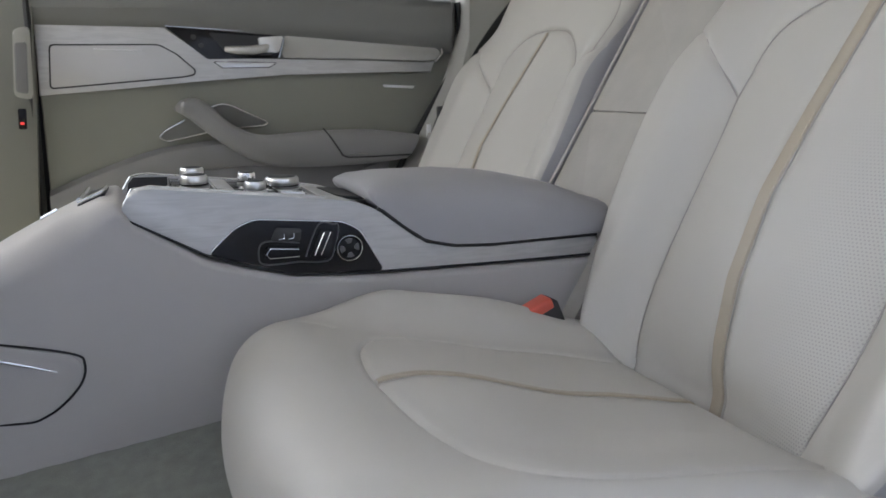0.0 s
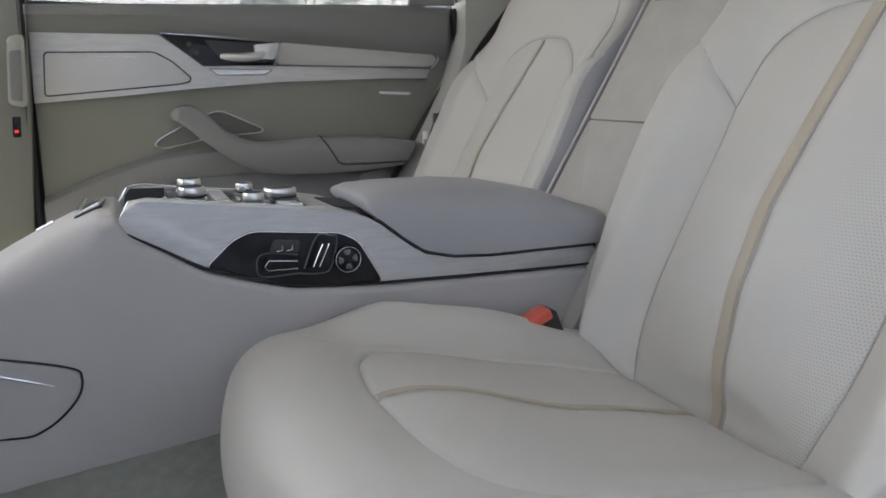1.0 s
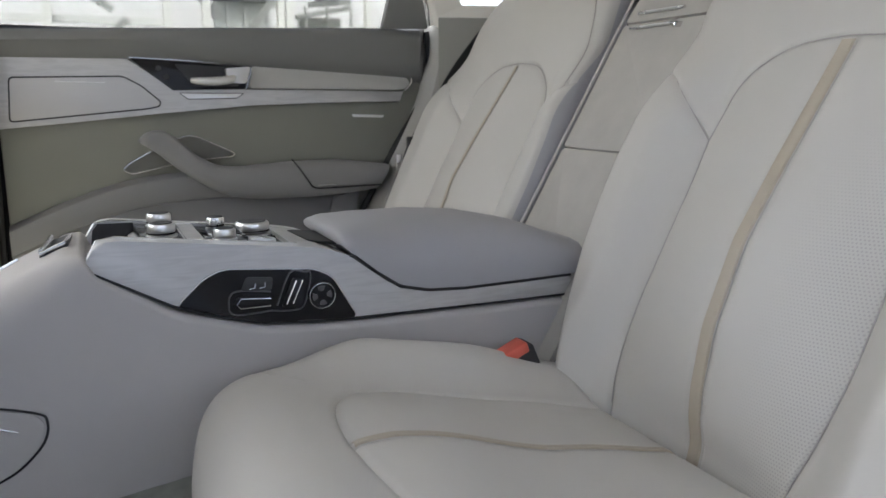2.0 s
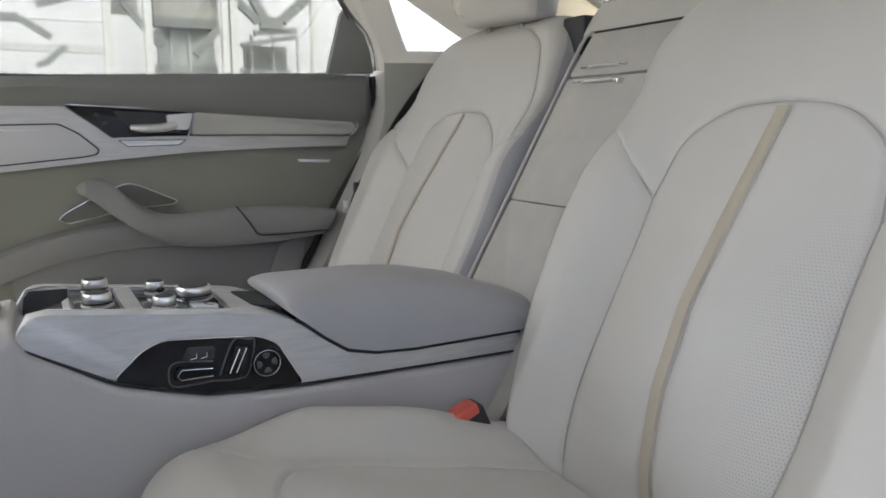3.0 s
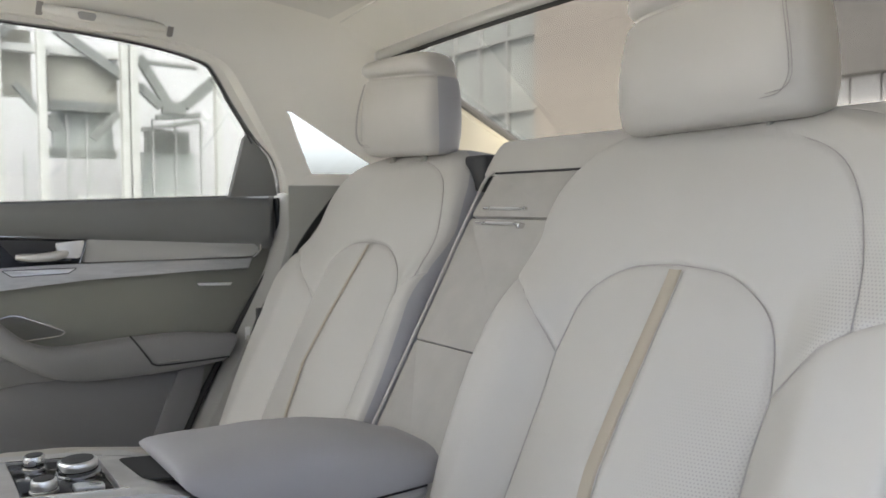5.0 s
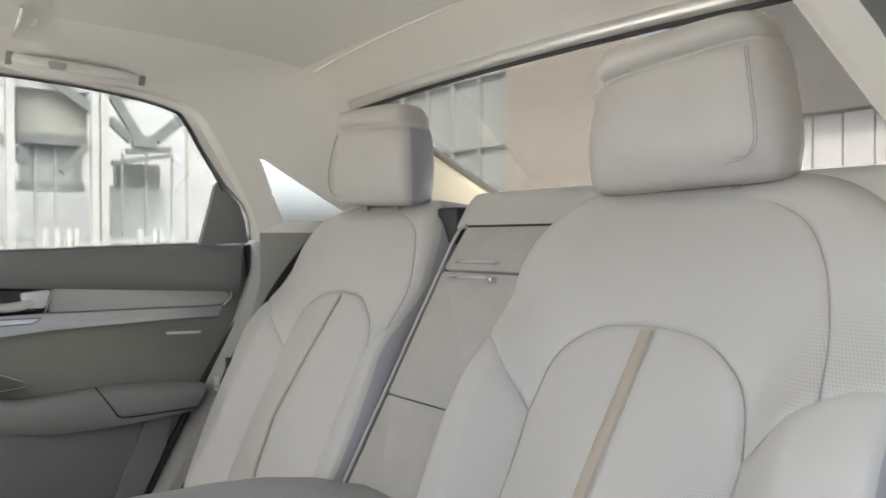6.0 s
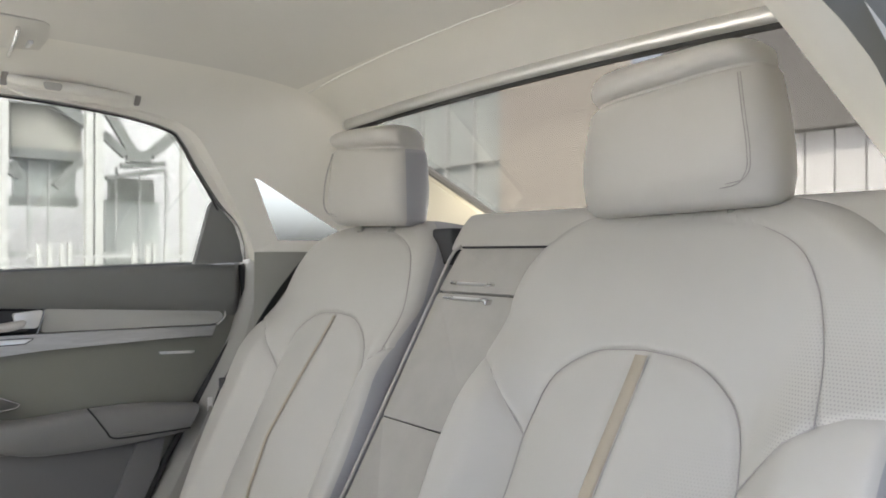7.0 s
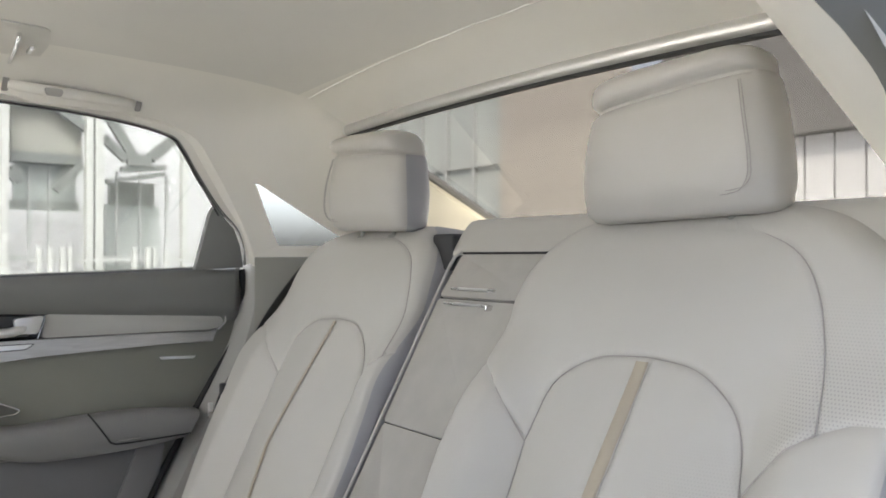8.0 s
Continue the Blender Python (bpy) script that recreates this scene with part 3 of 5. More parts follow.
slab("recess", rounded([(0.185, 0.969), (0.335, 0.962), (0.322, 0.922), (0.225, 0.921)], 0.006), on_door, 0.0145, 0.0155, M["dark"], bez, "", 0.0)
handle = dtube("door_handle", [(0.218, 0.934, 0.022), (0.245, 0.932, 0.028), (0.28, 0.933, 0.029), (0.305, 0.938, 0.026), (0.312, 0.944, 0.022)], [0.0052, 0.0075, 0.0088, 0.0092, 0.0095, 0.0095, 0.0095, 0.009, 0.009], M["handle"], door, "satin metal door handle", samples=8, n=14)
slab("handle_root", rounded([(0.291, 0.960), (0.347, 0.965), (0.336, 0.928), (0.297, 0.929)], 0.006), on_door, 0.012, 0.031, M["handle"], handle, "", 0.008)
for i, (x, z) in enumerate(((0.153, 0.959), (0.168, 0.941))):
    turned("memory_button", [(0.0005, 0.0), (0.006, 0.0), (0.006, 0.002), (0.005, 0.003), (0.0005, 0.003)], M["dark"], bez, "", on_door(x, z, 0.0145), 14, Matrix.Rotation(radians(90), 4, "X"))
slot_line = rounded([(0.193, 0.9065), (0.332, 0.906), (0.316, 0.8955), (0.211, 0.8935)], 0.003)
tube("slot_edge", [on_door(p[0], p[1], 0.0134) for p in slot_line + slot_line[:1]], 0.0010, M["dark"], trim, "fine dark edge", n=5, up=(0, 1, 0))
slab("reflector_slot", rounded([(0.195, 0.906), (0.330, 0.9055), (0.315, 0.8965), (0.212, 0.8945)], 0.003), on_door, 0.012, 0.0155, M["satin"], door, "narrow metal slot", 0.001)
slab("badge", rounded([(0.590, 0.857), (0.674, 0.854), (0.668, 0.848), (0.594, 0.8505)], 0.002), on_door, 0.0, 0.0025, M["satin"], door, "small metal strip", 0.001)
# loudspeaker
spk = rounded([(0.066, 0.742), (0.080, 0.756), (0.165, 0.802), (0.205, 0.8145), (0.225, 0.811), (0.308, 0.772), (0.300, 0.764), (0.20, 0.757), (0.085, 0.733)], 0.008)
spk_o = slab("speaker_grille", spk, on_door, 0.0, 0.007, mat("speaker_mesh", (0.20, 0.20, 0.19), 0.45, 0.5, scale=1400, bump=1.0, dist=0.001, detail=0), door, "perforated metal loudspeaker grille", 0.001)
tube("grille_rim", [on_door(p[0], p[1], 0.008) for p in spk + spk[:1]], 0.0017, M["chrome"], spk_o, "bright rim", n=7, up=(0, 1, 0))
# armrest with pull
TOP = curve([(0.100, 0.806, 0), (0.118, 0.824, 0), (0.150, 0.827, 0), (0.182, 0.806, 0), (0.225, 0.768, 0), (0.279, 0.746, 0), (0.36, 0.748, 0), (0.428, 0.752, 0), (0.54, 0.752, 0), (0.662, 0.738, 0)], 60)
LOW = curve([(0.104, 0.800, 0), (0.118, 0.792, 0), (0.140, 0.776, 0), (0.172, 0.748, 0), (0.215, 0.716, 0), (0.262, 0.688, 0), (0.322, 0.671, 0), (0.42, 0.667, 0), (0.53, 0.670, 0), (0.628, 0.680, 0)], 60)
rows = []
for i, (a, b) in enumerate(zip(TOP, LOW)):
    f = i / 60
    out = 0.062 + 0.016 * float(smoothstep(0.25, 0.6, f))
    out *= 0.35 + 0.65 * float(smoothstep(0.0, 0.12, f))
    inner = 0.028 * (1 - float(smoothstep(0.35, 0.55, f)))
    ring = []
    for k in range(16):
        t = 2 * math.pi * k / 16
        c, s = math.cos(t), math.sin(t)
        h = 0.5 + 0.5 * math.copysign(abs(s) ** 0.7, s)
        d = inner + (out - inner) * (0.5 + 0.5 * math.copysign(abs(c) ** 0.6, c))
        ring.append(on_door(b.x + (a.x - b.x) * h, b.y + (a.y - b.y) * h, d))
    rows.append(ring)
arm = loft("door_armrest", rows, M["door_arm"], door, "grey leather armrest with a curved pull")
dtube("armrest_seam", [(0.425, 0.757, 0.060), (0.437, 0.738, 0.0795), (0.457, 0.708, 0.0805), (0.468, 0.694, 0.080), (0.50, 0.690, 0.080), (0.635, 0.692, 0.0785)], 0.0018, M["seal"], arm, "dark joint", samples=40, n=6)
dtube("grip_chrome", [(0.478, 0.697, 0.081), (0.50, 0.6985, 0.082), (0.525, 0.698, 0.081)], 0.0016, M["satin"], arm, "", samples=12, n=6)
# lower pocket
rows = []
for p in curve([(-0.16, 0.622, 0), (-0.05, 0.668, 0), (0.07, 0.706, 0), (0.2, 0.722, 0), (0.32, 0.725, 0)], 30):
    rows.append([on_door(p.x, p.y + dz, d) for dz, d in ((0.012, 0.0), (0.010, 0.01), (0.002, 0.022), (-0.012, 0.026), (-0.035, 0.024), (-0.05, 0.02), (-0.06, 0.0))])
loft("pocket_ledge", rows, M["door_arm"], door, "grey ledge over the door pocket", closed=False, cap=False)
slab("door_pocket", rounded([(-0.03, 0.660), (0.05, 0.690), (0.22, 0.712), (0.6, 0.70), (0.585, 0.60), (0.50, 0.46), (-0.02, 0.46)], 0.02), on_door, 0.0, 0.014, M["pocket"], door, "dark plastic door pocket", 0.004)
slab("pocket_end", [(0.535, 0.66), (0.60, 0.68), (0.585, 0.60), (0.52, 0.47), (0.46, 0.47)], on_door, 0.014, 0.022, M["door_arm"], door, "", 0.004)
# seal round the door's rear edge
tube("door_seal", [on_door(a + 0.006, b, 0.01) for a, b in [(p.x, p.y) for p in curve([(a, b, 0) for a, b in REAR], 60)]], 0.008, M["seal"], door, "black rubber seal", n=8, up=(0, 1, 0))
tube("front_seal", [on_door(-0.166 - 0.012 * (1 - f), 0.45 + 0.62 * f, 0.012) for f in lin(0, 1, 8)], 0.007, M["seal"], door, "black rubber seal", n=8, up=(0, 1, 0))


# ---- far window and frame: the side of the car leans in above the belt ----
def lean(z):
    return 1.80 - 0.20 * max(0.0, z - 1.06) ** 1.0 * 1.0


def on_side(a, b, d):
    return Vector((a, lean(b) - d, b))


win = thing("window_1", "clear rear side window above the closed door", "window", kind="structure", at=(0.3, 1.8, 1.06))
W0 = Vector(win.location)
WOPEN = [(-0.16, 1.03), (0.668, 1.058), (0.692, 1.187), (0.64, 1.267), (0.60, 1.325), (0.575, 1.345), (0.461, 1.367), (0.255, 1.380), (-0.16, 1.385)]
PANE = [(a + (0.035 if a > 0.5 else 0.0), b + (0.03 if b > 1.1 else 0.0)) for a, b in WOPEN]
slab("pane", PANE, lambda a, b, d: on_side(a, b, d) - W0, -0.022, -0.018, M["glass"], win, "", smooth=False).visible_shadow = False
tri = slab("corner_cover", [(0.655, 1.056), (0.772, 1.06), (0.760, 1.11), (0.742, 1.15), (0.690, 1.20), (0.682, 1.19)], lambda a, b, d: on_side(a, b, d) - W0, -0.015, 0.002, M["door_roll"], win, "dark corner cover", 0.002)
tube("window_seal", [on_side(p.x, p.y, 0.003) - W0 for p in curve([(0.70, 1.18, 0), (0.645, 1.262, 0), (0.605, 1.322, 0), (0.575, 1.346, 0), (0.461, 1.368, 0), (0.255, 1.381, 0), (-0.16, 1.386, 0)], 50)], 0.0022, M["seal"], win, "thin dark seal", n=6, up=(0, 1, 0))

# ---- roof, pillars and rear window ----
def flip(v):
    return Vector((v[0], 2 * CAR_Y - v[1], v[2]))


E1 = [(0.800, 1.785, 1.055), (0.782, 1.772, 1.10), (0.765, 1.768, 1.14), (0.725, 1.755, 1.21), (0.672, 1.735, 1.29), (0.625, 1.722, 1.345), (0.56, 1.715, 1.372), (0.44, 1.715, 1.388), (0.25, 1.715, 1.398), (0.0, 1.715, 1.402), (-0.4, 1.71, 1.402), (-1.2, 1.66, 1.36)]
E2 = [(1.42, 1.60, 1.04), (1.40, 1.60, 1.18), (1.25, 1.602, 1.25), (1.08, 1.605, 1.322), (0.97, 1.608, 1.376), (0.90, 1.60, 1.408), (0.80, 1.57, 1.436), (0.60, 1.53, 1.446), (0.30, 1.52, 1.452), (0.0, 1.52, 1.455), (-0.4, 1.50, 1.452), (-1.2, 1.45, 1.40)]
QWIN = rounded([(0.772, 1.258), (0.846, 1.106), (1.04, 1.108)], 0.014)


def in_poly(x, z, poly):
    c, k = False, len(poly)
    for i in range(k):
        a, b = poly[i], poly[(i + 1) % k]
        if (a[1] > z) != (b[1] > z) and x < (b[0] - a[0]) * (z - a[1]) / (b[1] - a[1]) + a[0]:
            c = not c
    return c


def lining_point(a, b, v):
    p = a.lerp(b, v)
    k = 4 * v * (1 - v)
    return p + Vector((0.0, 0.012, 0.014)) * k


def lining(name, mirror, label):
    a, b = curve(E1, 150), curve(E2, 150)
    nv = 60
    verts = []
    for i in range(151):
        for j in range(nv + 1):
            p = lining_point(a[i], b[i], j / nv)
            q = near_line(np.array([p.x]), np.array([p.z]), [tuple(w) for w in QWIN] + [tuple(QWIN[0])])
            if q[0][0] < 0.005:
                p.x, p.z = float(q[1][0]), float(q[2][0])
            verts.append(flip(p) if mirror else p)
    faces = []
    for i in range(150):
        for j in range(nv):
            f = (i * (nv + 1) + j, i * (nv + 1) + j + 1, (i + 1) * (nv + 1) + j + 1, (i + 1) * (nv + 1) + j)
            c = sum((Vector(verts[w]) for w in f), Vector()) / 4
            if not in_poly(c.x, c.z, QWIN):
                faces.append(f)
    ob = obj(name, verts, faces, M["pillar"])
    tagged(ob, label, "car trim", kind="structure")
    return ob


lining_far = lining("wall_far", False, "pale cloth-covered rear pillar and roof rail")
lining_near = lining("wall_near", True, "pale cloth-covered rear pillar by the open door")
for name, mirror in (("window_2", False), ("window_3", True)):
    w = thing(name, "small fixed quarter window in the rear pillar", "window", kind="structure", at=(0.9, 1.7 if not mirror else 2 * CAR_Y - 1.7, 1.15))
    o = Vector(w.location)

    def at(a, b, d, o=o, mirror=mirror):
        p = Vector((a, 1.765 - 0.33 * (a - 0.77) - 0.1 * (b - 1.1) - d, b))
        return (flip(p) if mirror else p) - o
    slab("pane", [tuple(p) for p in rounded([(0.72, 1.34), (0.78, 1.08), (1.14, 1.08)], 0.01)], at, -0.05, -0.046, M["quarter_glass"], w, "", smooth=False).visible_shadow = False

def roof_strip(name, first, last, material, label):
    """Cloth stretched from one roof rail to the other."""
    line = curve(E2, 150)[first:last + 1]
    rows = []
    for p in line:
        q = flip(p)
        row = []
        for j in range(41):
            v = j / 40
            w = p.lerp(q, v)
            w.z += 0.012 * (1 - (2 * v - 1) ** 2)
            row.append(w)
        rows.append(row)
    return tagged(loft(name, rows, material, closed=False, cap=False), label, "ceiling", kind="structure")


roof = roof_strip("ceiling", 82, next(i for i, p in enumerate(curve(E2, 150)) if p.x < -0.88), M["roof"], "pale cloth headliner")
header = roof_strip("trim", 55, 82, M["pillar"], "pale cloth header over the rear window")
# the rolled edge swings back towards the far pillar
edge, seam_line = curve(E2, 600), []
for f in lin(0.01, 0.97, 48):
    a = edge[round(4 * (82 - 3.2 * (1 - f) ** 3))]
    b = flip(a)
    seam_line.append(Vector((a.x - 0.004, a.y + (b.y - a.y) * f, a.z + 0.0012 + 0.012 * (1 - (2 * f - 1) ** 2))))
tube("roof_seam", seam_line, 0.0024, M["roof"], header, "rolled edge", n=8)

rw = thing("window_4", "sloping rear window behind the headrests", "window", kind="structure", at=(1.2, CAR_Y, 1.28))
o = Vector(rw.location)
slab("pane", [(0.45, 0.0), (1.62, 0.0), (1.66, 1.0), (0.41, 1.0)], lambda a, b, d: Vector((0.975 + 0.50 * b, a, 1.392 - 0.245 * b + d)) - o, 0.0, 0.004, M["rear_glass"], rw, "", smooth=False).visible_shadow = False
for s in (-1, 1):
    tube("window_edge", [Vector((0.972 + 0.46 * f, CAR_Y + s * (0.572 + 0.004 * f), 1.380 - 0.222 * f)) - o for f in lin(0, 1, 12)], 0.011, M["pillar"], rw, "pale frame edge", n=10)
    tube("window_gasket", [Vector((0.976 + 0.46 * f, CAR_Y + s * (0.557 + 0.004 * f), 1.381 - 0.222 * f)) - o for f in lin(0, 1, 12)], 0.010, M["key"], rw, "dark gasket", n=8)

blind = thing("roller_blind", "silver roller blind rail over the rear window", "sun blind", at=(0.96, CAR_Y, 1.39))
o = Vector(blind.location)
tube("rail", [Vector((0.949, CAR_Y + 0.575 * s, 1.380 + 0.013 * (1 - s * s))) - o for s in lin(-1, 1, 24)], 0.0150, M["rail"], blind, "satin metal rail", n=16, flat=0.8)
tube("rail_slot", [Vector((0.950, CAR_Y + 0.57 * s, 1.3665 + 0.013 * (1 - s * s))) - o for s in lin(-1, 1, 24)], 0.0065, M["seal"], blind, "dark slot", n=8)
for s in (-1, 1):
    turned("end_cap", [(0.001, -0.006), (0.011, -0.006), (0.013, 0.0), (0.011, 0.008), (0.001, 0.008)], M["satin"], blind, "", Vector((0.949, CAR_Y + 0.578 * s, 1.380)) - o, 16, Matrix.Rotation(radians(90), 4, "X"))

shelf = sheet("shelf", lambda u, v: Vector((u, v, 1.082 - 0.02 * float(smoothstep(1.1, 1.5, u)))), lin(0.955, 1.50, 20), lin(0.38, 1.70, 30), M["lower"])
tagged(shelf, "grey cloth parcel shelf behind the seats", "parcel shelf", kind="structure")

# lower side trims beside the backrests
for mirror in (False, True):
    pts = []
    for z in lin(0.42, 1.085, 24):
        x0 = table([(0.42, 0.50), (0.554, 0.59), (0.742, 0.683), (0.892, 0.763), (0.998, 0.79), (1.09, 0.796)])(z)
        pts.append([Vector((max(x0, 0.45) + dx, y, z)) for dx, y in ((-0.004, 1.895), (-0.002, 1.83), (0.0, 1.80), (0.010, 1.78), (0.05, 1.765), (0.12, 1.75), (0.30, 1.69))])
    if mirror:
        pts = [[flip(p) for p in r] for r in pts]
    ob = loft("wall_side_near" if mirror else "wall_side_far", pts, M["side_trim"], closed=False, cap=False)
    tagged(ob, "grey side trim between backrest and door opening", "car trim", kind="structure")

# ---- middle of the backrest ----
hatch = thing("ski_hatch", "grey suede-covered centre hatch with two pull handles", "hatch", at=(0.8, CAR_Y, 0.8))
o = Vector(hatch.location)


def on_hatch(a, b, d):
    """y, z and height above the middle backrest."""
    k = 0.733 + 0.58 * (b - 0.811)
    return Vector((k - d * 0.86, a, b + d * 0.5)) - o


HY0, HY1 = CAR_Y - 0.13, CAR_Y + 0.098
slab("lower_panel", rounded([(HY0, 0.50), (HY1, 0.50), (HY1, 0.8100), (HY0, 0.8100)], 0.004), on_hatch, -0.04, 0.0, M["suede"], hatch, "", 0.003)
slab("middle_panel", rounded([(HY0, 0.8121), (HY1, 0.8121), (HY1, 1.012), (HY0, 1.012)], 0.004), on_hatch, -0.04, 0.001, M["suede"], hatch, "", 0.003)
slab("upper_panel", rounded([(HY0, 1.0165), (HY1, 1.0165), (HY1 - 0.012, 1.089), (HY0, 1.089)], 0.004), on_hatch, -0.04, 0.001, M["suede"], hatch, "", 0.003)
slab("backing", [(HY0 - 0.01, 0.50), (HY1 + 0.008, 0.50), (HY1 + 0.008, 1.085), (HY1 - 0.006, 1.100), (HY0 - 0.01, 1.100)], on_hatch, -0.06, -0.008, M["seal"], hatch, "dark backing", 0.0)
tube("edge_strip", [on_hatch(HY1 + 0.005, z, 0.004) for z in lin(0.5, 1.07, 10)] + [on_hatch(HY1 + 0.003, 1.085, 0.003), on_hatch(HY1 - 0.008, 1.094, 0.002)], 0.0032, mat("edge_leather", (0.46, 0.44, 0.41), 0.55, scale=420), hatch, "pale edge strip", n=8, up=(0, 1, 0))
tube("upper_gap", [on_hatch(y, 1.0905, 0.003) for y in lin(HY0, HY1 - 0.016, 8)], 0.0020, M["seal"], hatch, "dark joint under the leather cover", n=6, up=(1, 0, 0))
for z, w in ((1.028, 0.055), (1.0035, 0.058)):
    tube("pull_handle", [on_hatch(CAR_Y + 0.012 + s * w, z, 0.005) for s in lin(-1, 1, 8)], 0.0028, M["satin"], hatch, "satin metal pull handle", n=10, up=(1, 0, 0))
block("pull_handle_end", 0.030, 0.046, -0.051, -0.045, 0.1985, 0.2075, M["satin"], hatch, "", 0.002)
rows = []
for i in range(25):
    y = CAR_Y - 0.72 + 0.845 * i / 24
    rows.append([Vector((x, y, z)) - o for x, z in ((0.902, 1.088), (0.903, 1.094), (0.908, 1.104), (0.920, 1.122), (0.936, 1.141), (0.948, 1.151), (0.965, 1.155), (1.0, 1.152), (1.04, 1.13))])
loft("top_cover", rows, M["leather"], hatch, "pale leather cover over the middle backrest", closed=False, cap=False)

block("latch_gap", 0.90 - 0.8, 0.985 - 0.8, 0.124, 0.185, 1.06 - 0.8, 1.128 - 0.8, M["dark"], hatch, "dark latch cover", 0.006)

# ---- centre console ----
CY0, CY1 = 0.948, 1.142
cons = thing("centre_console", "grey leather centre console with silver trim and controls", "console", at=(0.2, 1.045, 0.43))
o = Vector(cons.location)


def on_side_c(a, b, d):
    """x, z and height above the console's near flank."""
    return Vector((a, CY0 - d, b)) - o


def across(a, b, d):
    return Vector((a, d, b)) - o


body_top = soft_table([(-0.75, 0.40), (-0.45, 0.50), (-0.25, 0.605), (-0.138, 0.671), (-0.079, 0.702), (-0.035, 0.7215), (-0.014, 0.7215), (-0.004, 0.700), (0.08, 0.646), (0.18, 0.617), (0.3, 0.609), (0.62, 0.606), (0.66, 0.60)], 0.014)
rows = []
for x in lin(-0.75, -0.05, 40) + lin(-0.045, 0.03, 24) + lin(0.04, 0.66, 40):
    r_ = 0.010 + 0.034 * float(1 - smoothstep(-0.06, 0.0, x))
    y0, y1, zt = CY0 - 0.006, CY1 + 0.006, body_top(x)
    arc_n = [(y0 + r_ * (1 - math.cos(k * math.pi / 16)), zt - r_ * (1 - math.sin(k * math.pi / 16))) for k in range(9)]
    arc_f = [(y1 - (y - y0), z) for y, z in reversed(arc_n)]
    rows.append([Vector((x, y, z)) - o for y, z in [(y0, 0.36)] + arc_n + arc_f + [(y1, 0.36)]])
loft("console_body", rows, M["console"], cons, "grey leather body")
LOWEDGE = [(0.63, 0.637), (0.63, 0.611), (0.482, 0.612), (0.30, 0.615), (0.181, 0.623), (0.077, 0.655)]
topline = [(-0.016, 0.707), (0.0, 0.734), (0.02, 0.736), (0.231, 0.7125), (0.262, 0.7075), (0.292, 0.696), (0.322, 0.673), (0.352, 0.651), (0.40, 0.640), (0.456, 0.636)] + LOWEDGE
midline = [(-0.004, 0.699), (0.03, 0.709), (0.046, 0.720), (0.222, 0.7005), (0.224, 0.7132), (0.246, 0.7095), (0.262, 0.706), (0.292, 0.694), (0.322, 0.671), (0.352, 0.649), (0.40, 0.638), (0.456, 0.634)] + LOWEDGE
RAIL = 0.026
slab("console_trim", [tuple(p) for p in rounded(topline, 0.008)], across, CY0 + RAIL, CY0, M["silver"], cons, "silver wood-grained trim", 0.004, segments=3)
slab("console_trim", [tuple(p) for p in rounded(topline, 0.008)], across, CY1 - RAIL, CY1, M["silver"], cons, "silver wood-grained trim", 0.004, segments=3)
slab("console_bed", midline, across, CY0 + RAIL + 0.0005, CY1 - RAIL - 0.0005, M["silver"], cons, "", 0.0)
ctl = rounded([(0.079, 0.6535), (0.112, 0.684), (0.135, 0.6935), (0.245, 0.684), (0.268, 0.672), (0.301, 0.6145), (0.181, 0.6225)], 0.010)
ctl_o = slab("control_panel", [tuple(p) for p in ctl], on_side_c, -0.004, 0.003, M["black"], cons, "gloss black seat control panel", 0.001)
tube("panel_rim", [on_side_c(p[0], p[1], 0.003) for p in ctl[3:32]], 0.0012, M["chrome"], ctl_o, "thin bright rim", n=6, up=(0, 1, 0))

lid = thing("armrest", "grey leather centre armrest lid", "armrest", at=(0.45, 1.045, 0.64))
o2 = Vector(lid.location)
ztop = table([(0.28, 0.729), (0.33, 0.734), (0.42, 0.735), (0.50, 0.728), (0.58, 0.711), (0.65, 0.684)])
zlow = table([(0.28, 0.706), (0.30, 0.696), (0.33, 0.672), (0.36, 0.652), (0.40, 0.643), (0.456, 0.640), (0.66, 0.643)])
rows = []
for x in [0.283, 0.2845, 0.288, 0.294] + lin(0.302, 0.66, 40):
    e = min(1, max(0, (0.303 - x) / 0.02))
    k = math.sqrt(max(0, 1 - e * e))
    zt, zl = ztop(x), zlow(x)
    h = zt - zl
    y0, y1 = CY0 - 0.006 + 0.012 * (1 - k), 1.152 - 0.012 * (1 - k)
    ring = []
    for f, g in ((0.0, 0.0), (0.0, 0.25), (0.004, 0.5), (0.012, 0.72), (0.03, 0.90), (0.055, 0.98), (0.10, 1.0), (0.145, 0.98), (0.17, 0.90), (0.19, 0.72), (0.198, 0.5), (0.204, 0.25), (0.204, 0.0)):
        ring.append(Vector((x, y0 + (y1 - y0) * f / 0.204, zl + h * (0.5 + (g - 0.5) * (0.25 + 0.75 * k)))) - o2)
    rows.append(ring)
loft("lid", rows, M["arm"], lid, "")


# base of the armrest
block("lid_base", 0.30 - 0.45, 0.63 - 0.45, -0.085, 0.095, -0.002, 0.03, M["dark"], lid, "dark base under the lid", 0.004)

# ---- frame between the far window and the pillar lining ----
w_in = curve([(0.776, 1.065, 0), (0.768, 1.11, 0), (0.747, 1.15, 0), (0.702, 1.195, 0), (0.648, 1.266, 0), (0.607, 1.326, 0), (0.575, 1.350, 0), (0.461, 1.371, 0), (0.255, 1.384, 0), (-0.2, 1.389, 0)], 80)
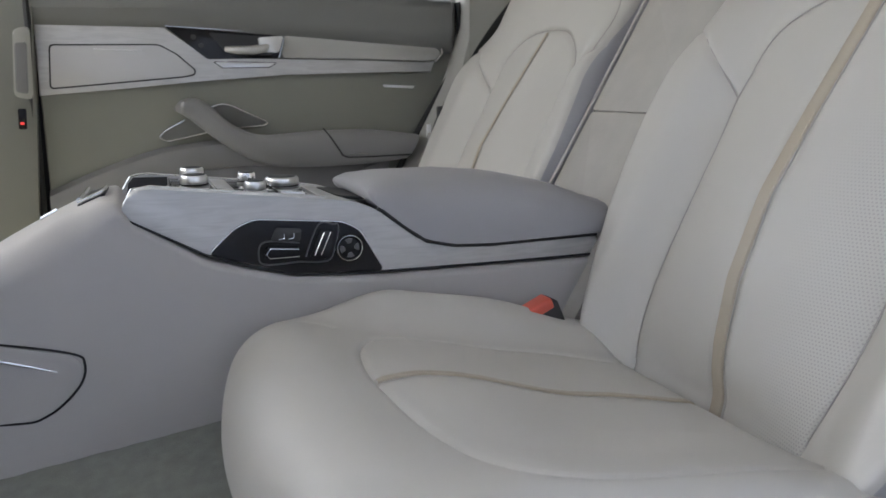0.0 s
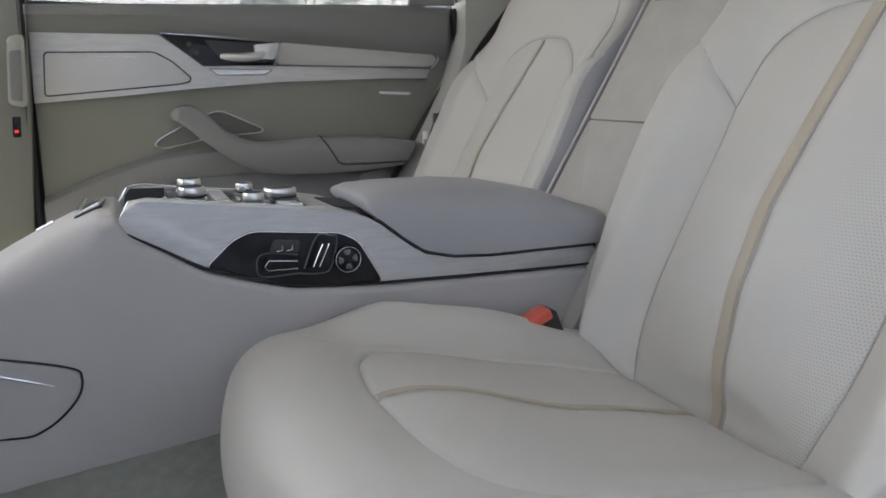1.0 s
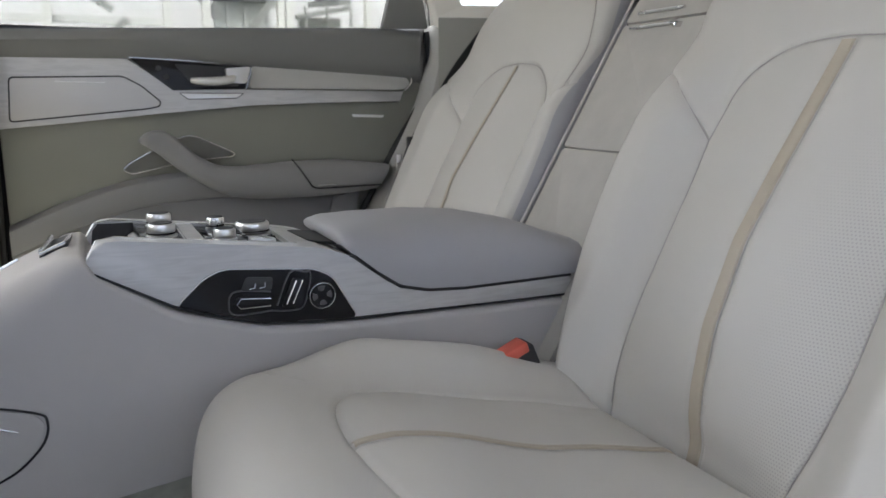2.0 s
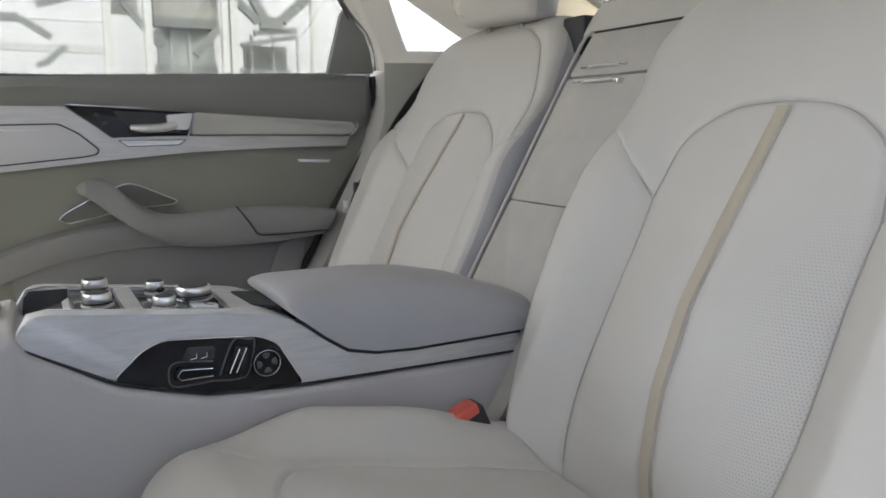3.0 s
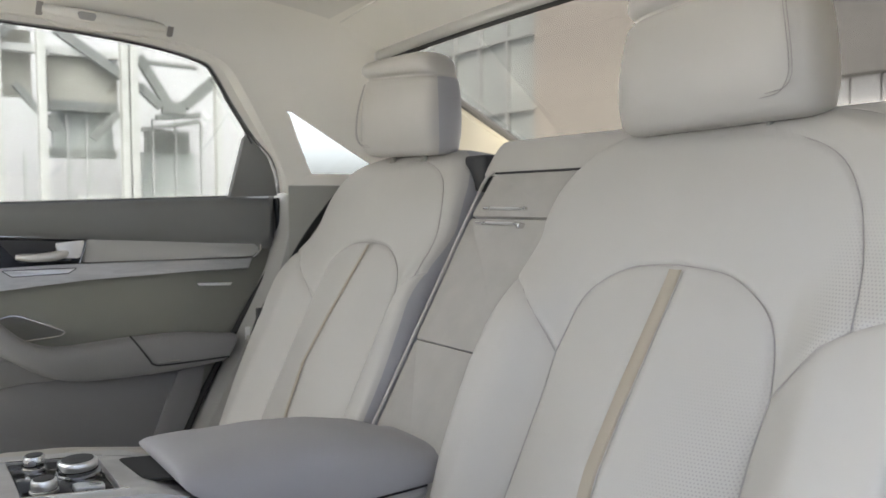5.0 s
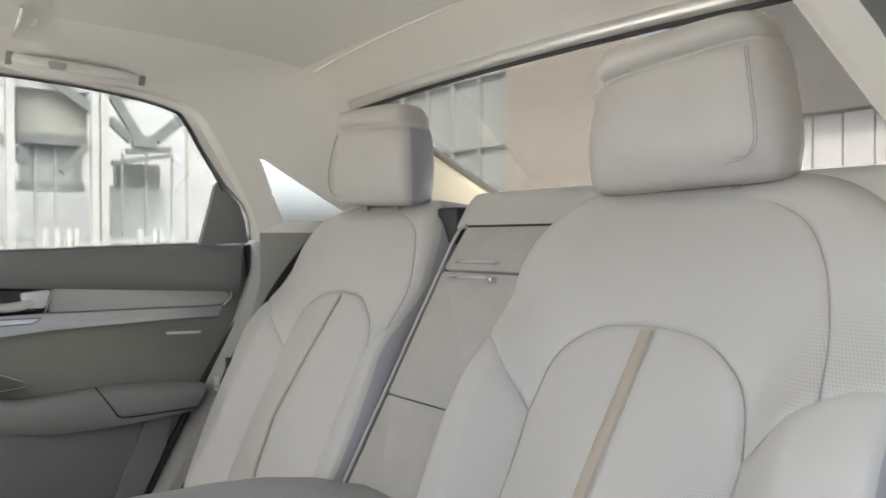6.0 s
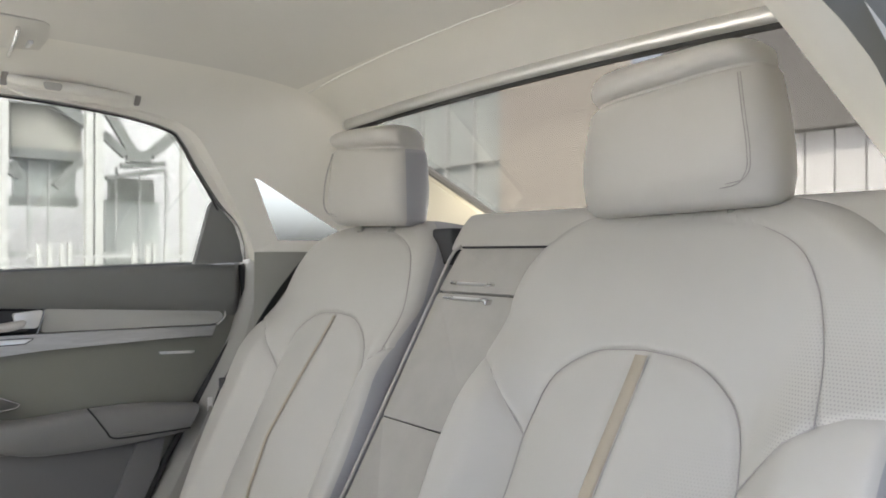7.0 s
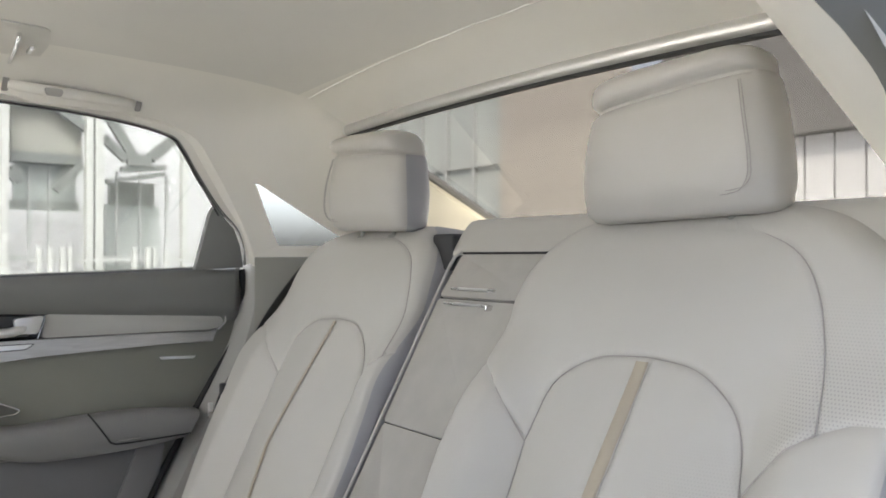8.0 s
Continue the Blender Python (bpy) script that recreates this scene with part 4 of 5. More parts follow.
w_out = curve([(0.798, 1.785, 1.06), (0.782, 1.772, 1.10), (0.765, 1.768, 1.14), (0.722, 1.754, 1.215), (0.672, 1.735, 1.29), (0.630, 1.722, 1.342), (0.56, 1.715, 1.372), (0.44, 1.715, 1.388), (0.25, 1.715, 1.398), (-0.2, 1.713, 1.402)], 80)
rows = []
for a, b in zip(w_in, w_out):
    p = on_side(a.x, a.y, 0.0)
    rows.append([p, p.lerp(b, 0.5) + Vector((0, 0.006, 0.006)), b, b + Vector((0.01, 0.02, 0.03))])
tagged(loft("window_frame_trim", rows, M["pillar"], closed=False, cap=False), "pale trim round the side window opening", "car trim", kind="structure")
rows = [[on_side(a.x, a.y, -0.022), on_side(a.x, a.y, -0.010), on_side(a.x, a.y, 0.0015) + Vector((0, 0, 0.001)), on_side(a.x, a.y, 0.0005) + Vector((0.0025, 0, 0.0025))] for a in w_in]
tagged(loft("trim_window_seal", rows, M["seal"], closed=False, cap=False), "black rubber seal round the side window opening", "car trim", kind="structure")
fill = sheet("wall_side_fill", lambda u, v: Vector((u, 1.772 - 0.30 * (u - 0.8), v)), lin(0.79, 1.42, 20), lin(0.6, 1.084, 14), M["lower"])
tagged(fill, "grey lower trim under the quarter window", "car trim", kind="structure")
band = sheet("wall_side_band", lambda u, v: Vector((u, 1.772 - 0.30 * (u - 0.8) + 0.02 * (v - 1.084), v)), lin(0.79, 1.30, 16), lin(1.0845, 1.112, 4), M["pillar"])
tagged(band, "pale band under the quarter window", "car trim", kind="structure")

# console: bright rims, sunken glass panels, turning knobs
def ctop(x):
    return 0.736 - (x - 0.02) * 0.1114


for y in (CY0 + RAIL - 0.001, CY1 - RAIL + 0.001):
    tube("rim", [Vector((x, y, z)) - o for x, z in ((-0.013, 0.711), (-0.006, 0.722), (0.0, 0.7335), (0.02, 0.7365), (0.10, 0.7275), (0.20, 0.7165), (0.231, 0.713))], 0.0012, M["chrome"], cons, "thin bright rim", n=6, up=(0, 1, 0))


def on_top(a, b, d):
    return Vector((a, b, ctop(a) - 0.006 + d)) - o


slab("tray", rounded([(0.0, CY0 + RAIL + 0.002), (0.044, CY0 + RAIL + 0.002), (0.044, CY1 - RAIL - 0.002), (0.0, CY1 - RAIL - 0.002)], 0.006), lambda a, b, d: Vector((a, b, 0.7035 + 0.25 * a + d)) - o, 0.0, 0.002, mat("tray_grey", (0.16, 0.16, 0.165), 0.25, scale=80), cons, "shiny grey tray", 0.0005)
for y in (CY0 + RAIL + 0.0015, CY1 - RAIL - 0.0015):
    slab("tray_wall", [(-0.006, 0.700), (-0.003, 0.724), (0.004, 0.7325), (0.047, 0.7315), (0.047, 0.70)], across, y - 0.001, y + 0.001, M["dark"], cons, "dark inner wall of the tray", 0.0)
panels = []
for x0, x1 in ((0.048, 0.099), (0.123, 0.219)):
    p = slab("glass_panel", rounded([(x0, CY0 + RAIL + 0.001), (x1, CY0 + RAIL + 0.001), (x1, CY1 - RAIL - 0.001), (x0, CY1 - RAIL - 0.001)], 0.004), on_top, -0.012, 0.003, M["black"], cons, "gloss black control surface", 0.0008)
    tube("panel_edge", [on_top(a, b, 0.0035) for a, b in ((x0, CY0 + RAIL + 0.002), (x1, CY0 + RAIL + 0.002), (x1, CY1 - RAIL - 0.002))], 0.0008, M["satin"], p, "", n=5)
    panels.append(p)
slab("cross_bar", [(0.1005, CY0 + RAIL), (0.1215, CY0 + RAIL), (0.1215, CY1 - RAIL), (0.1005, CY1 - RAIL)], on_top, -0.012, 0.0055, M["silver"], cons, "silver cross bar", 0.001)


def knob(x, y, r, h, parent):
    base = turned("knob", [(0.0005, 0), (r * 1.12, 0), (r * 1.12, 0.003), (r * 0.9, 0.0045), (r * 0.9, h - 0.011), (r * 0.96, h - 0.0105), (r, h - 0.009), (r, h - 0.002), (r * 0.93, h), (r * 0.8, h + 0.0004), (0.0005, h + 0.0004)], M["satin"], parent, "satin chrome turning knob", on_top(x, y, 0.003), 40)
    turned("knob_cap", [(0.0005, 0), (r * 0.82, 0), (r * 0.8, 0.0012), (0.0005, 0.0016)], M["dark"], base, "dark knob face", on_top(x, y, 0.003 + h), 30)
    turned("knob_band", [(r * 1.004, 0), (r * 1.012, 0.0006), (r * 1.004, 0.0012)], M["black"], base, "", on_top(x, y, h - 0.009), 30)
    return base


knob(0.078, 1.095, 0.0155, 0.018, panels[0])
knob(0.074, 1.010, 0.0165, 0.0165, panels[0])
knob(0.149, 1.088, 0.0120, 0.0175, panels[1])
knob(0.147, 0.998, 0.0135, 0.0150, panels[1])
knob(0.192, 1.058, 0.0225, 0.0175, panels[1])
slab("slide_switch", rounded([(0.176, 0.983), (0.208, 0.983), (0.208, 1.003), (0.176, 1.003)], 0.004), on_top, 0.003, 0.009, M["satin"], panels[1], "satin metal rocker switch", 0.002)
slab("touch_field", rounded([(0.160, 0.978), (0.174, 0.978), (0.174, 1.03), (0.160, 1.03)], 0.004), on_top, 0.003, 0.004, M["dark"], panels[1], "", 0.0005)

# the seat controls on the flank
key = slab("seat_button", rounded([(0.154, 0.665), (0.161, 0.6815), (0.193, 0.6785), (0.191, 0.6625)], 0.004), on_side_c, 0.0025, 0.005, M["dark"], ctl_o, "square button with two small seat signs", 0.001)
for x in (0.167, 0.179):
    tube("seat_sign", [on_side_c(x + a, 0.6675 + b, 0.0053) for a, b in ((0.004, 0.006), (0.004, 0.0), (-0.003, -0.001))], 0.0006, M["satin"], key, "", n=5, up=(0, 1, 0))
RIM1 = [(0.190, 0.6605), (0.147, 0.6645), (0.139, 0.648), (0.147, 0.636), (0.190, 0.6365)]
RIM2 = [(0.190, 0.6365), (0.216, 0.634), (0.231, 0.640), (0.240, 0.677), (0.232, 0.6815), (0.214, 0.6815), (0.197, 0.642)]
for rim in (RIM1, RIM2):
    tube("switch_rim", [on_side_c(p.x, p.y, 0.003) for p in curve([(a, b, 0) for a, b in rim], 30)], 0.0011, M["key"], ctl_o, "", n=6, up=(0, 1, 0))
pad = slab("cushion_switch", rounded([(0.143, 0.6475), (0.149, 0.660), (0.190, 0.656), (0.190, 0.641), (0.150, 0.640)], 0.004), on_side_c, 0.0025, 0.009, M["black"], ctl_o, "", 0.003)
tube("bright_line", [on_side_c(x, z, 0.0093) for x, z in ((0.188, 0.6535), (0.153, 0.6565), (0.148, 0.6495), (0.152, 0.6445), (0.188, 0.6445))], 0.0007, M["chrome"], pad, "", n=5, up=(0, 1, 0))
pad = slab("back_switch", rounded([(0.201, 0.641), (0.216, 0.6765), (0.234, 0.6745), (0.228, 0.645), (0.222, 0.637)], 0.004), on_side_c, 0.0025, 0.009, M["black"], ctl_o, "", 0.003)
for dx in (0.0, 0.008):
    tube("bright_line", [on_side_c(x + dx, z, 0.0095) for x, z in ((0.2075, 0.644), (0.2205, 0.6725))], 0.0008, M["chrome"], pad, "", n=5, up=(0, 1, 0))
about = Matrix.Rotation(radians(90), 4, "X")
wheel = turned("lumbar_wheel", [(0.0005, 0), (0.0185, 0), (0.0185, 0.003), (0.0165, 0.005), (0.0145, 0.0045), (0.0135, 0.003), (0.0005, 0.0035)], M["black"], ctl_o, "round four-way lumbar control", on_side_c(0.2535, 0.6495, 0.0025), 32, about)
tube("wheel_ring", [on_side_c(0.2535 + 0.0162 * math.cos(k * math.pi / 20), 0.6495 + 0.0162 * math.sin(k * math.pi / 20), 0.0076) for k in range(41)], 0.0005, M["satin"], wheel, "", n=5, up=(0, 1, 0))
for k in range(4):
    a = k * math.pi / 2 + 0.1
    c, s = math.cos(a), math.sin(a)
    slab("arrow_key", rounded([(0.2535 + c * r - s * w, 0.6495 + s * r + c * w) for r, w in ((0.006, -0.0022), (0.0115, -0.005), (0.0125, 0.0), (0.0115, 0.005), (0.006, 0.0022))], 0.001), on_side_c, 0.005, 0.0075, M["key"], wheel, "", 0.0006)
tube("lower_shadow_gap", [on_side_c(x, z, 0.0005) for x, z in ((-0.015, 0.7055), (0.004, 0.6945), (0.077, 0.6535), (0.13, 0.635), (0.181, 0.6215), (0.24, 0.6155), (0.30, 0.6135), (0.482, 0.611), (0.62, 0.6105))], 0.0016, M["seal"], cons, "dark joint under the trim", n=6, up=(0, 1, 0))
tube("lid_gap", [on_side_c(x, zlow(x) - 0.0025, 0.0035) for x in lin(0.292, 0.625, 40)], 0.0022, M["seal"], cons, "dark joint under the armrest", n=6, up=(0, 1, 0))
# no real hollow: the opening's darkness is painted as a flat black plate
slab("cup_recess", rounded([(0.256, CY0 + 0.060), (0.31, CY0 + 0.050), (0.31, CY1 - 0.04), (0.246, CY1 - 0.04)], 0.012), lambda a, b, d: Vector((a, b, 0.7098 - (a - 0.246) * 0.1 + d)) - o, -0.004, 0.0, M["seal"], cons, "black plate standing in for the shaded opening before the armrest", 0.0)

# front slope of the console
drawer = slab("drawer", rounded([(-0.30, 0.605), (-0.15, 0.571), (-0.078, 0.551), (-0.066, 0.538), (-0.074, 0.512), (-0.108, 0.482), (-0.15, 0.478), (-0.30, 0.50)], 0.012), lambda a, b, d: on_side_c(a, b, d + 0.006), -0.004, 0.0025, M["console"], cons, "small drawer in the console's flank", 0.0015)
dr = [(-0.30, 0.606), (-0.15, 0.572), (-0.078, 0.552), (-0.065, 0.538), (-0.073, 0.511), (-0.108, 0.481), (-0.15, 0.477), (-0.30, 0.499)]
tube("shut_line", [on_side_c(p.x, p.y, 0.0068) for p in curve([(a, b, 0) for a, b in dr], 60)], 0.0014, M["seal"], drawer, "dark shut line", n=6, up=(0, 1, 0))
tube("drawer_grip", [on_side_c(x, z, 0.0095) for x, z in ((-0.19, 0.5655), (-0.15, 0.5535), (-0.12, 0.543), (-0.094, 0.533))], [0.0022, 0.0022, 0.002, 0.0006], M["chrome"], drawer, "bright grip strip", n=8, up=(0, 1, 0))


def on_slope(a, b, d):
    k = table([(-0.138, 0.671), (-0.079, 0.702), (-0.035, 0.722), (-0.01, 0.724)])
    return Vector((a, b, k(a) + d)) - o


slot = slab("slope_vent", rounded([(-0.062, 1.02), (-0.030, 1.02), (-0.026, 1.10), (-0.052, 1.10)], 0.006), on_slope, -0.004, 0.002, M["dark"], cons, "dark slot with a bright clip", 0.001)
tube("bright_clip", [on_slope(a, b, 0.006) for a, b in ((-0.058, 1.018), (-0.053, 1.05), (-0.050, 1.098))], 0.004, M["chrome"], slot, "chrome clip", n=8)
tube("bright_clip", [on_slope(a, b, 0.005) for a, b in ((-0.060, 1.016), (-0.034, 1.018), (-0.028, 1.07))], 0.0022, M["chrome"], slot, "chrome clip", n=8)
tube("slope_clip", [on_slope(x, 1.085, 0.001) for x in (-0.108, -0.098, -0.088)], 0.0028, M["chrome"], cons, "small chrome clip", n=8, up=(0, 1, 0))

# ---- belt buckle ----
buckle = thing("belt_buckle", "black seat belt buckle with red release button", "belt buckle", at=(0.500, 0.893, 0.537))
q = Vector(buckle.location)
lean_m = Matrix.Rotation(radians(-24), 4, "Y")


def bk(name, x0, x1, y0, y1, z0, z1, material, label="", bevel=0.003):
    ob = block(name, x0, x1, y0, y1, z0, z1, material, buckle, label, bevel)
    for v in ob.data.vertices:
        v.co = lean_m @ v.co
    return ob


bk("buckle_body", -0.034, 0.034, -0.017, 0.017, -0.06, 0.020, M["dark"], "black plastic body", 0.004)
bk("release_button", -0.032, 0.026, -0.0178, 0.011, 0.012, 0.0275, M["red"], "red release button", 0.003)
bk("tongue_slot", -0.030, 0.030, 0.0125, 0.0155, 0.018, 0.0212, M["seal"], "", 0.0005)

# ---- shoulder belt at the far seat ----
belt = thing("seat_belt", "dark seat belt running down beside the far backrest", "seat belt", at=(0.75, 1.75, 0.9))
q2 = Vector(belt.location)
bp = curve([(0.969, 1.712, 1.126), (0.908, 1.712, 1.085), (0.85, 1.712, 1.025), (0.791, 1.712, 0.95), (0.738, 1.712, 0.864), (0.686, 1.712, 0.787), (0.653, 1.712, 0.689), (0.62, 1.712, 0.591), (0.55, 1.72, 0.48)], 60)
rows = []
for p in bp:
    rows.append([p + Vector((a, b, 0)) - q2 for a, b in ((-0.003, 0.0), (-0.004, 0.0025), (0.02, 0.012), (0.021, 0.0095))])
# its dark line also stands in for the shade between seat and side trim
loft("webbing", rows, M["dark"], belt, "dark webbing, also standing in for the shaded gap")
block("belt_tongue", -0.074, -0.052, -0.058, -0.042, -0.123, -0.093, M["dark"], belt, "black plastic tongue", 0.003)
block("tongue_plate", -0.099, -0.089, -0.048, -0.042, -0.166, -0.134, M["satin"], belt, "metal tongue plate", 0.001)

# ---- grab handle and coat hook ----
grab = thing("grab_handle", "pale folded grab handle above the side window", "grab handle", at=(0.38, 1.70, 1.40))
g = Vector(grab.location)


def gp(a, b, d):
    return Vector((a, 1.705 - d - 0.55 * (b - 1.39), b)) - g


slab("handle_plate", rounded([(0.245, 1.397), (0.262, 1.424), (0.50, 1.415), (0.506, 1.40), (0.495, 1.382), (0.30, 1.383)], 0.012), gp, -0.01, 0.006, M["pillar"], grab, "", 0.003)
tube("handle_bar", [gp(a, b, d) for a, b, d in ((0.262, 1.408, 0.006), (0.285, 1.405, 0.016), (0.33, 1.402, 0.022), (0.40, 1.400, 0.022), (0.455, 1.399, 0.016), (0.485, 1.400, 0.007))], [0.008, 0.010, 0.011, 0.011, 0.010, 0.008], M["pillar"], grab, "pale grip", n=14, flat=0.7)
# the recesses' shade is painted as grey plates, nothing is sunk in
for a, b in ((0.256, 1.409), (0.498, 1.399)):
    slab("hinge_recess", rounded([(a - 0.006, b - 0.013), (a + 0.006, b - 0.013), (a + 0.007, b + 0.013), (a - 0.004, b + 0.013)], 0.004), gp, 0.004, 0.0075, mat("recess_shade_grey", (0.30, 0.28, 0.26), 0.7), grab, "grey plate painted as a shaded recess", 0.001)
hookd = slab("coat_hook", rounded([(0.318, 1.406), (0.352, 1.405), (0.350, 1.392), (0.322, 1.393)], 0.005), gp, 0.02, 0.034, mat("hook_grey", (0.42, 0.40, 0.37), 0.6), grab, "small folding coat hook", 0.004)
lamp = thing("reading_lamp", "small roof lamp with a chrome bar switch", "lamp", at=(0.26, 1.56, 1.455))
g2 = Vector(lamp.location)


def lp(a, b, d):
    return Vector((a, b, 1.4625 - 0.065 * max(0, b - 1.47) - d)) - g2


slab("lamp_plate", rounded([(0.10, 1.42), (0.285, 1.43), (0.300, 1.52), (0.296, 1.66), (0.10, 1.66)], 0.02), lp, 0.0, 0.008, M["roof"], lamp, "", 0.003)
tube("bar_switch", [lp(0.246, 1.475, 0.012), lp(0.252, 1.55, 0.013), lp(0.256, 1.64, 0.012)], 0.0042, M["chrome"], lamp, "chrome bar", n=8)
block("small_button", 0.272 - 0.26, 0.280 - 0.26, -0.02, 0.015, -0.012, 0.002, M["satin"], lamp, "", 0.002)

# ---- centre post with its air vent ----
post = thing("wall_post", "grey centre post with a vertical air vent", "car trim", kind="structure", at=(-0.3, 1.8, 0.8))
w0 = Vector(post.location)


def on_post(a, b, d):
    return Vector((a, 1.80 - d + 0.2 * max(0, b - 1.0), b)) - w0


slab("post_cover", [(-0.38, 0.40), (-0.195, 0.40), (-0.185, 0.55), (-0.166, 0.80), (-0.156, 1.0), (-0.14, 1.40), (-0.33, 1.40)], on_post, -0.05, 0.0, mat("post_grey", (0.19, 0.19, 0.165), 0.7, scale=500), post, "", 0.004)
vent = slab("vent_frame", rounded([(-0.203, 0.833), (-0.193, 0.965), (-0.162, 0.972), (-0.168, 0.826)], 0.012), on_post, 0.0, 0.008, M["lower"], post, "grey vent surround", 0.003)
slab("vent_face", rounded([(-0.198, 0.842), (-0.192, 0.938), (-0.170, 0.940), (-0.176, 0.838)], 0.006), on_post, 0.006, 0.0095, M["door_roll"], vent, "", 0.001)
for k in range(7):
    x = -0.1945 + k * 0.003
    tube("vent_slat", [on_post(x, 0.843, 0.0095), on_post(x + 0.006, 0.934, 0.0095)], 0.0009, M["pocket"], vent, "", n=5, up=(0, 1, 0))
sw = slab("seat_switch", rounded([(-0.201, 0.768), (-0.199, 0.809), (-0.184, 0.809), (-0.186, 0.768)], 0.003), on_post, 0.0, 0.004, M["black"], post, "black switch with a red light", 0.001)
red = mat("red_light", (0.5, 0.02, 0.02), 0.3)
red.node_tree.nodes["Principled BSDF"].inputs["Emission Color"].default_value = (1, 0.05, 0.04, 1)
red.node_tree.nodes["Principled BSDF"].inputs["Emission Strength"].default_value = 0.05
slab("signal", rounded([(-0.197, 0.777), (-0.197, 0.782), (-0.190, 0.782), (-0.190, 0.777)], 0.001), on_post, 0.004, 0.005, red, sw, "red light", 0.0)

# ---- plain walls that close the car ----
shell = tagged(block("wall_body_far", -1.6, 1.9, 1.885, 1.93, 0.22, 1.045, M["paint"]), "plain outer body side of the car", "car body", kind="structure")
tagged(block("wall_front", -1.92, -1.88, 0.12, 1.95, 0.22, 0.95, M["lower"]), "plain front bulkhead of the cabin", "car body", kind="structure")
tagged(block("wall_body_near", -1.6, -0.62, 0.12, 0.15, 0.22, 1.02, M["paint"]), "plain outer body side of the car", "car body", kind="structure")
tagged(block("wall_rear", 1.18, 1.20, 0.46, 1.61, 0.22, 1.06, M["dark"]), "plain bulkhead behind the rear seats", "car body", kind="structure")
tagged(block("wall_sill", -1.6, 1.3, 0.14, 0.30, 0.22, 0.40, M["paint"]), "plain door sill of the car", "car body", kind="structure")
# unseen stand-ins for the front seats, sized to block low light from the windscreen
tagged(block("wall_front_seat", -0.66, -0.52, CAR_Y - 0.64, CAR_Y - 0.12, 0.38, 1.12, M["leather"], None, "", 0.05), "plain unseen wall in place of a front backrest, blocks windscreen light", "car body", kind="structure")
tagged(block("wall_front_seat_far", -1.02, -0.88, CAR_Y - 0.11, CAR_Y + 0.66, 0.38, 1.07, M["leather"], None, "", 0.05), "plain unseen wall in place of the far front seat, set forward to pass light", "car body", kind="structure")
roof_skin = sheet("roof_panel", lambda u, v: Vector((u, v, 1.50 - 0.06 * max(0, -u - 0.4) ** 2 - 0.05 * ((v - CAR_Y) / 0.6) ** 2)), lin(-0.85, 0.92, 20), lin(0.36, 1.81, 22), M["paint"])
tagged(roof_skin, "dark painted car roof", "car body", kind="structure")

# ---- outside ----
hall = thing("building", "pale hall with white columns and steel braces", "building", at=(4, 15, 0))
h0 = Vector(hall.location)


def bar(name, x0, z0, x1, z1, w, material, y=15.0, d=0.2):
    a, b = Vector((x0, y, z0)), Vector((x1, y, z1))
    u = (b - a).normalized()
    n = Vector((-u.z, 0, u.x)) * w / 2
    verts = [p + m * n + Vector((0, e, 0)) - h0 for p in (a, b) for m, e in ((-1, -d / 2), (1, -d / 2), (1, d / 2), (-1, d / 2))]
    faces = [(0, 1, 2, 3), (7, 6, 5, 4), (0, 4, 5, 1), (1, 5, 6, 2), (2, 6, 7, 3), (3, 7, 4, 0)]
    return obj(name, verts, faces, material, hall, "", False)


block("facade", -14 - 4, 7.4 - 4, 3.0, 3.3, 0, 9, M["white"], hall, "white rear wall of the hall", 0.0)
bar("beam", -8, 3.66, 3.5, 3.76, 0.13, M["steel"], 15.16, 0.16)
bar("beam", -8, 4.20, 6.2, 4.30, 0.22, M["steel"], 15.16, 0.16)
bar("beam", -8, 2.27, 1.48, 2.27, 0.12, M["steel"], 15.16, 0.16)
bar("beam", -8, 2.77, 1.48, 2.77, 0.06, M["white"], 15.16, 0.16)
bar("ledge", -8, 1.05, 6.2, 1.05, 0.10, M["steel"], 15.4)
for x, w in ((-3.0, 0.25), (-0.43, 0.14), (1.48, 0.13), (2.15, 0.13), (3.50, 0.12), (3.66, 0.14), (5.22, 0.10), (6.1, 0.25)):
    bar("column", x, 0.0, x, 4.6, w, M["column"])
BRACES = [
    (2.41, 4.12, 3.5, 3.39, 0.17), (3.77, 3.8, 4.3, 2.94, 0.17), (3.76, 3.26, 4.17, 2.89, 0.15), (4.62, 2.94, 5.41, 3.67, 0.2),
    (3.89, 3.7, 4.85, 3.68, 0.07), (4.08, 2.69, 4.9, 2.78, 0.1), (3.82, 2.45, 4.89, 2.66, 0.08), (4.18, 2.88, 4.62, 2.89, 0.22),
    (1.74, 3.13, 2.35, 2.38, 0.11), (3.4, 2.73, 2.97, 2.24, 0.14), (2.3, 2.65, 2.42, 2.35, 0.1), (1.55, 3.91, 1.92, 4.34, 0.16),
    (0.39, 2.59, 0.59, 2.44, 0.1), (0.34, 1.96, 0.6, 2.08, 0.09), (0.41, 2.96, 1.35, 3.25, 0.1), (0.14, 2.73, 0.6, 2.44, 0.1),
    (0.46, 1.99, 0.81, 2.3, 0.1), (-0.55, 2.72, 0.14, 2.75, 0.14),
]
for k, (x0, z0, x1, z1, w) in enumerate(BRACES):
    bar("brace", x0, z0, x1, z1, w, M["brace"], 15.07 + 0.007 * (k % 7), 0.13)
for x in (1.92, 2.62, 2.95, 4.12, 4.55, 5.05):
    bar("mullion", x, 0.9, x, 2.0 + 0.7 * (x > 2.3), 0.045, M["steel"], 15.5, 0.06)
block("box_panel", 2.3 - 4, 3.45 - 4, 0.3, 0.6, 2.92, 3.70, M["beige"], hall, "beige panel", 0.0)
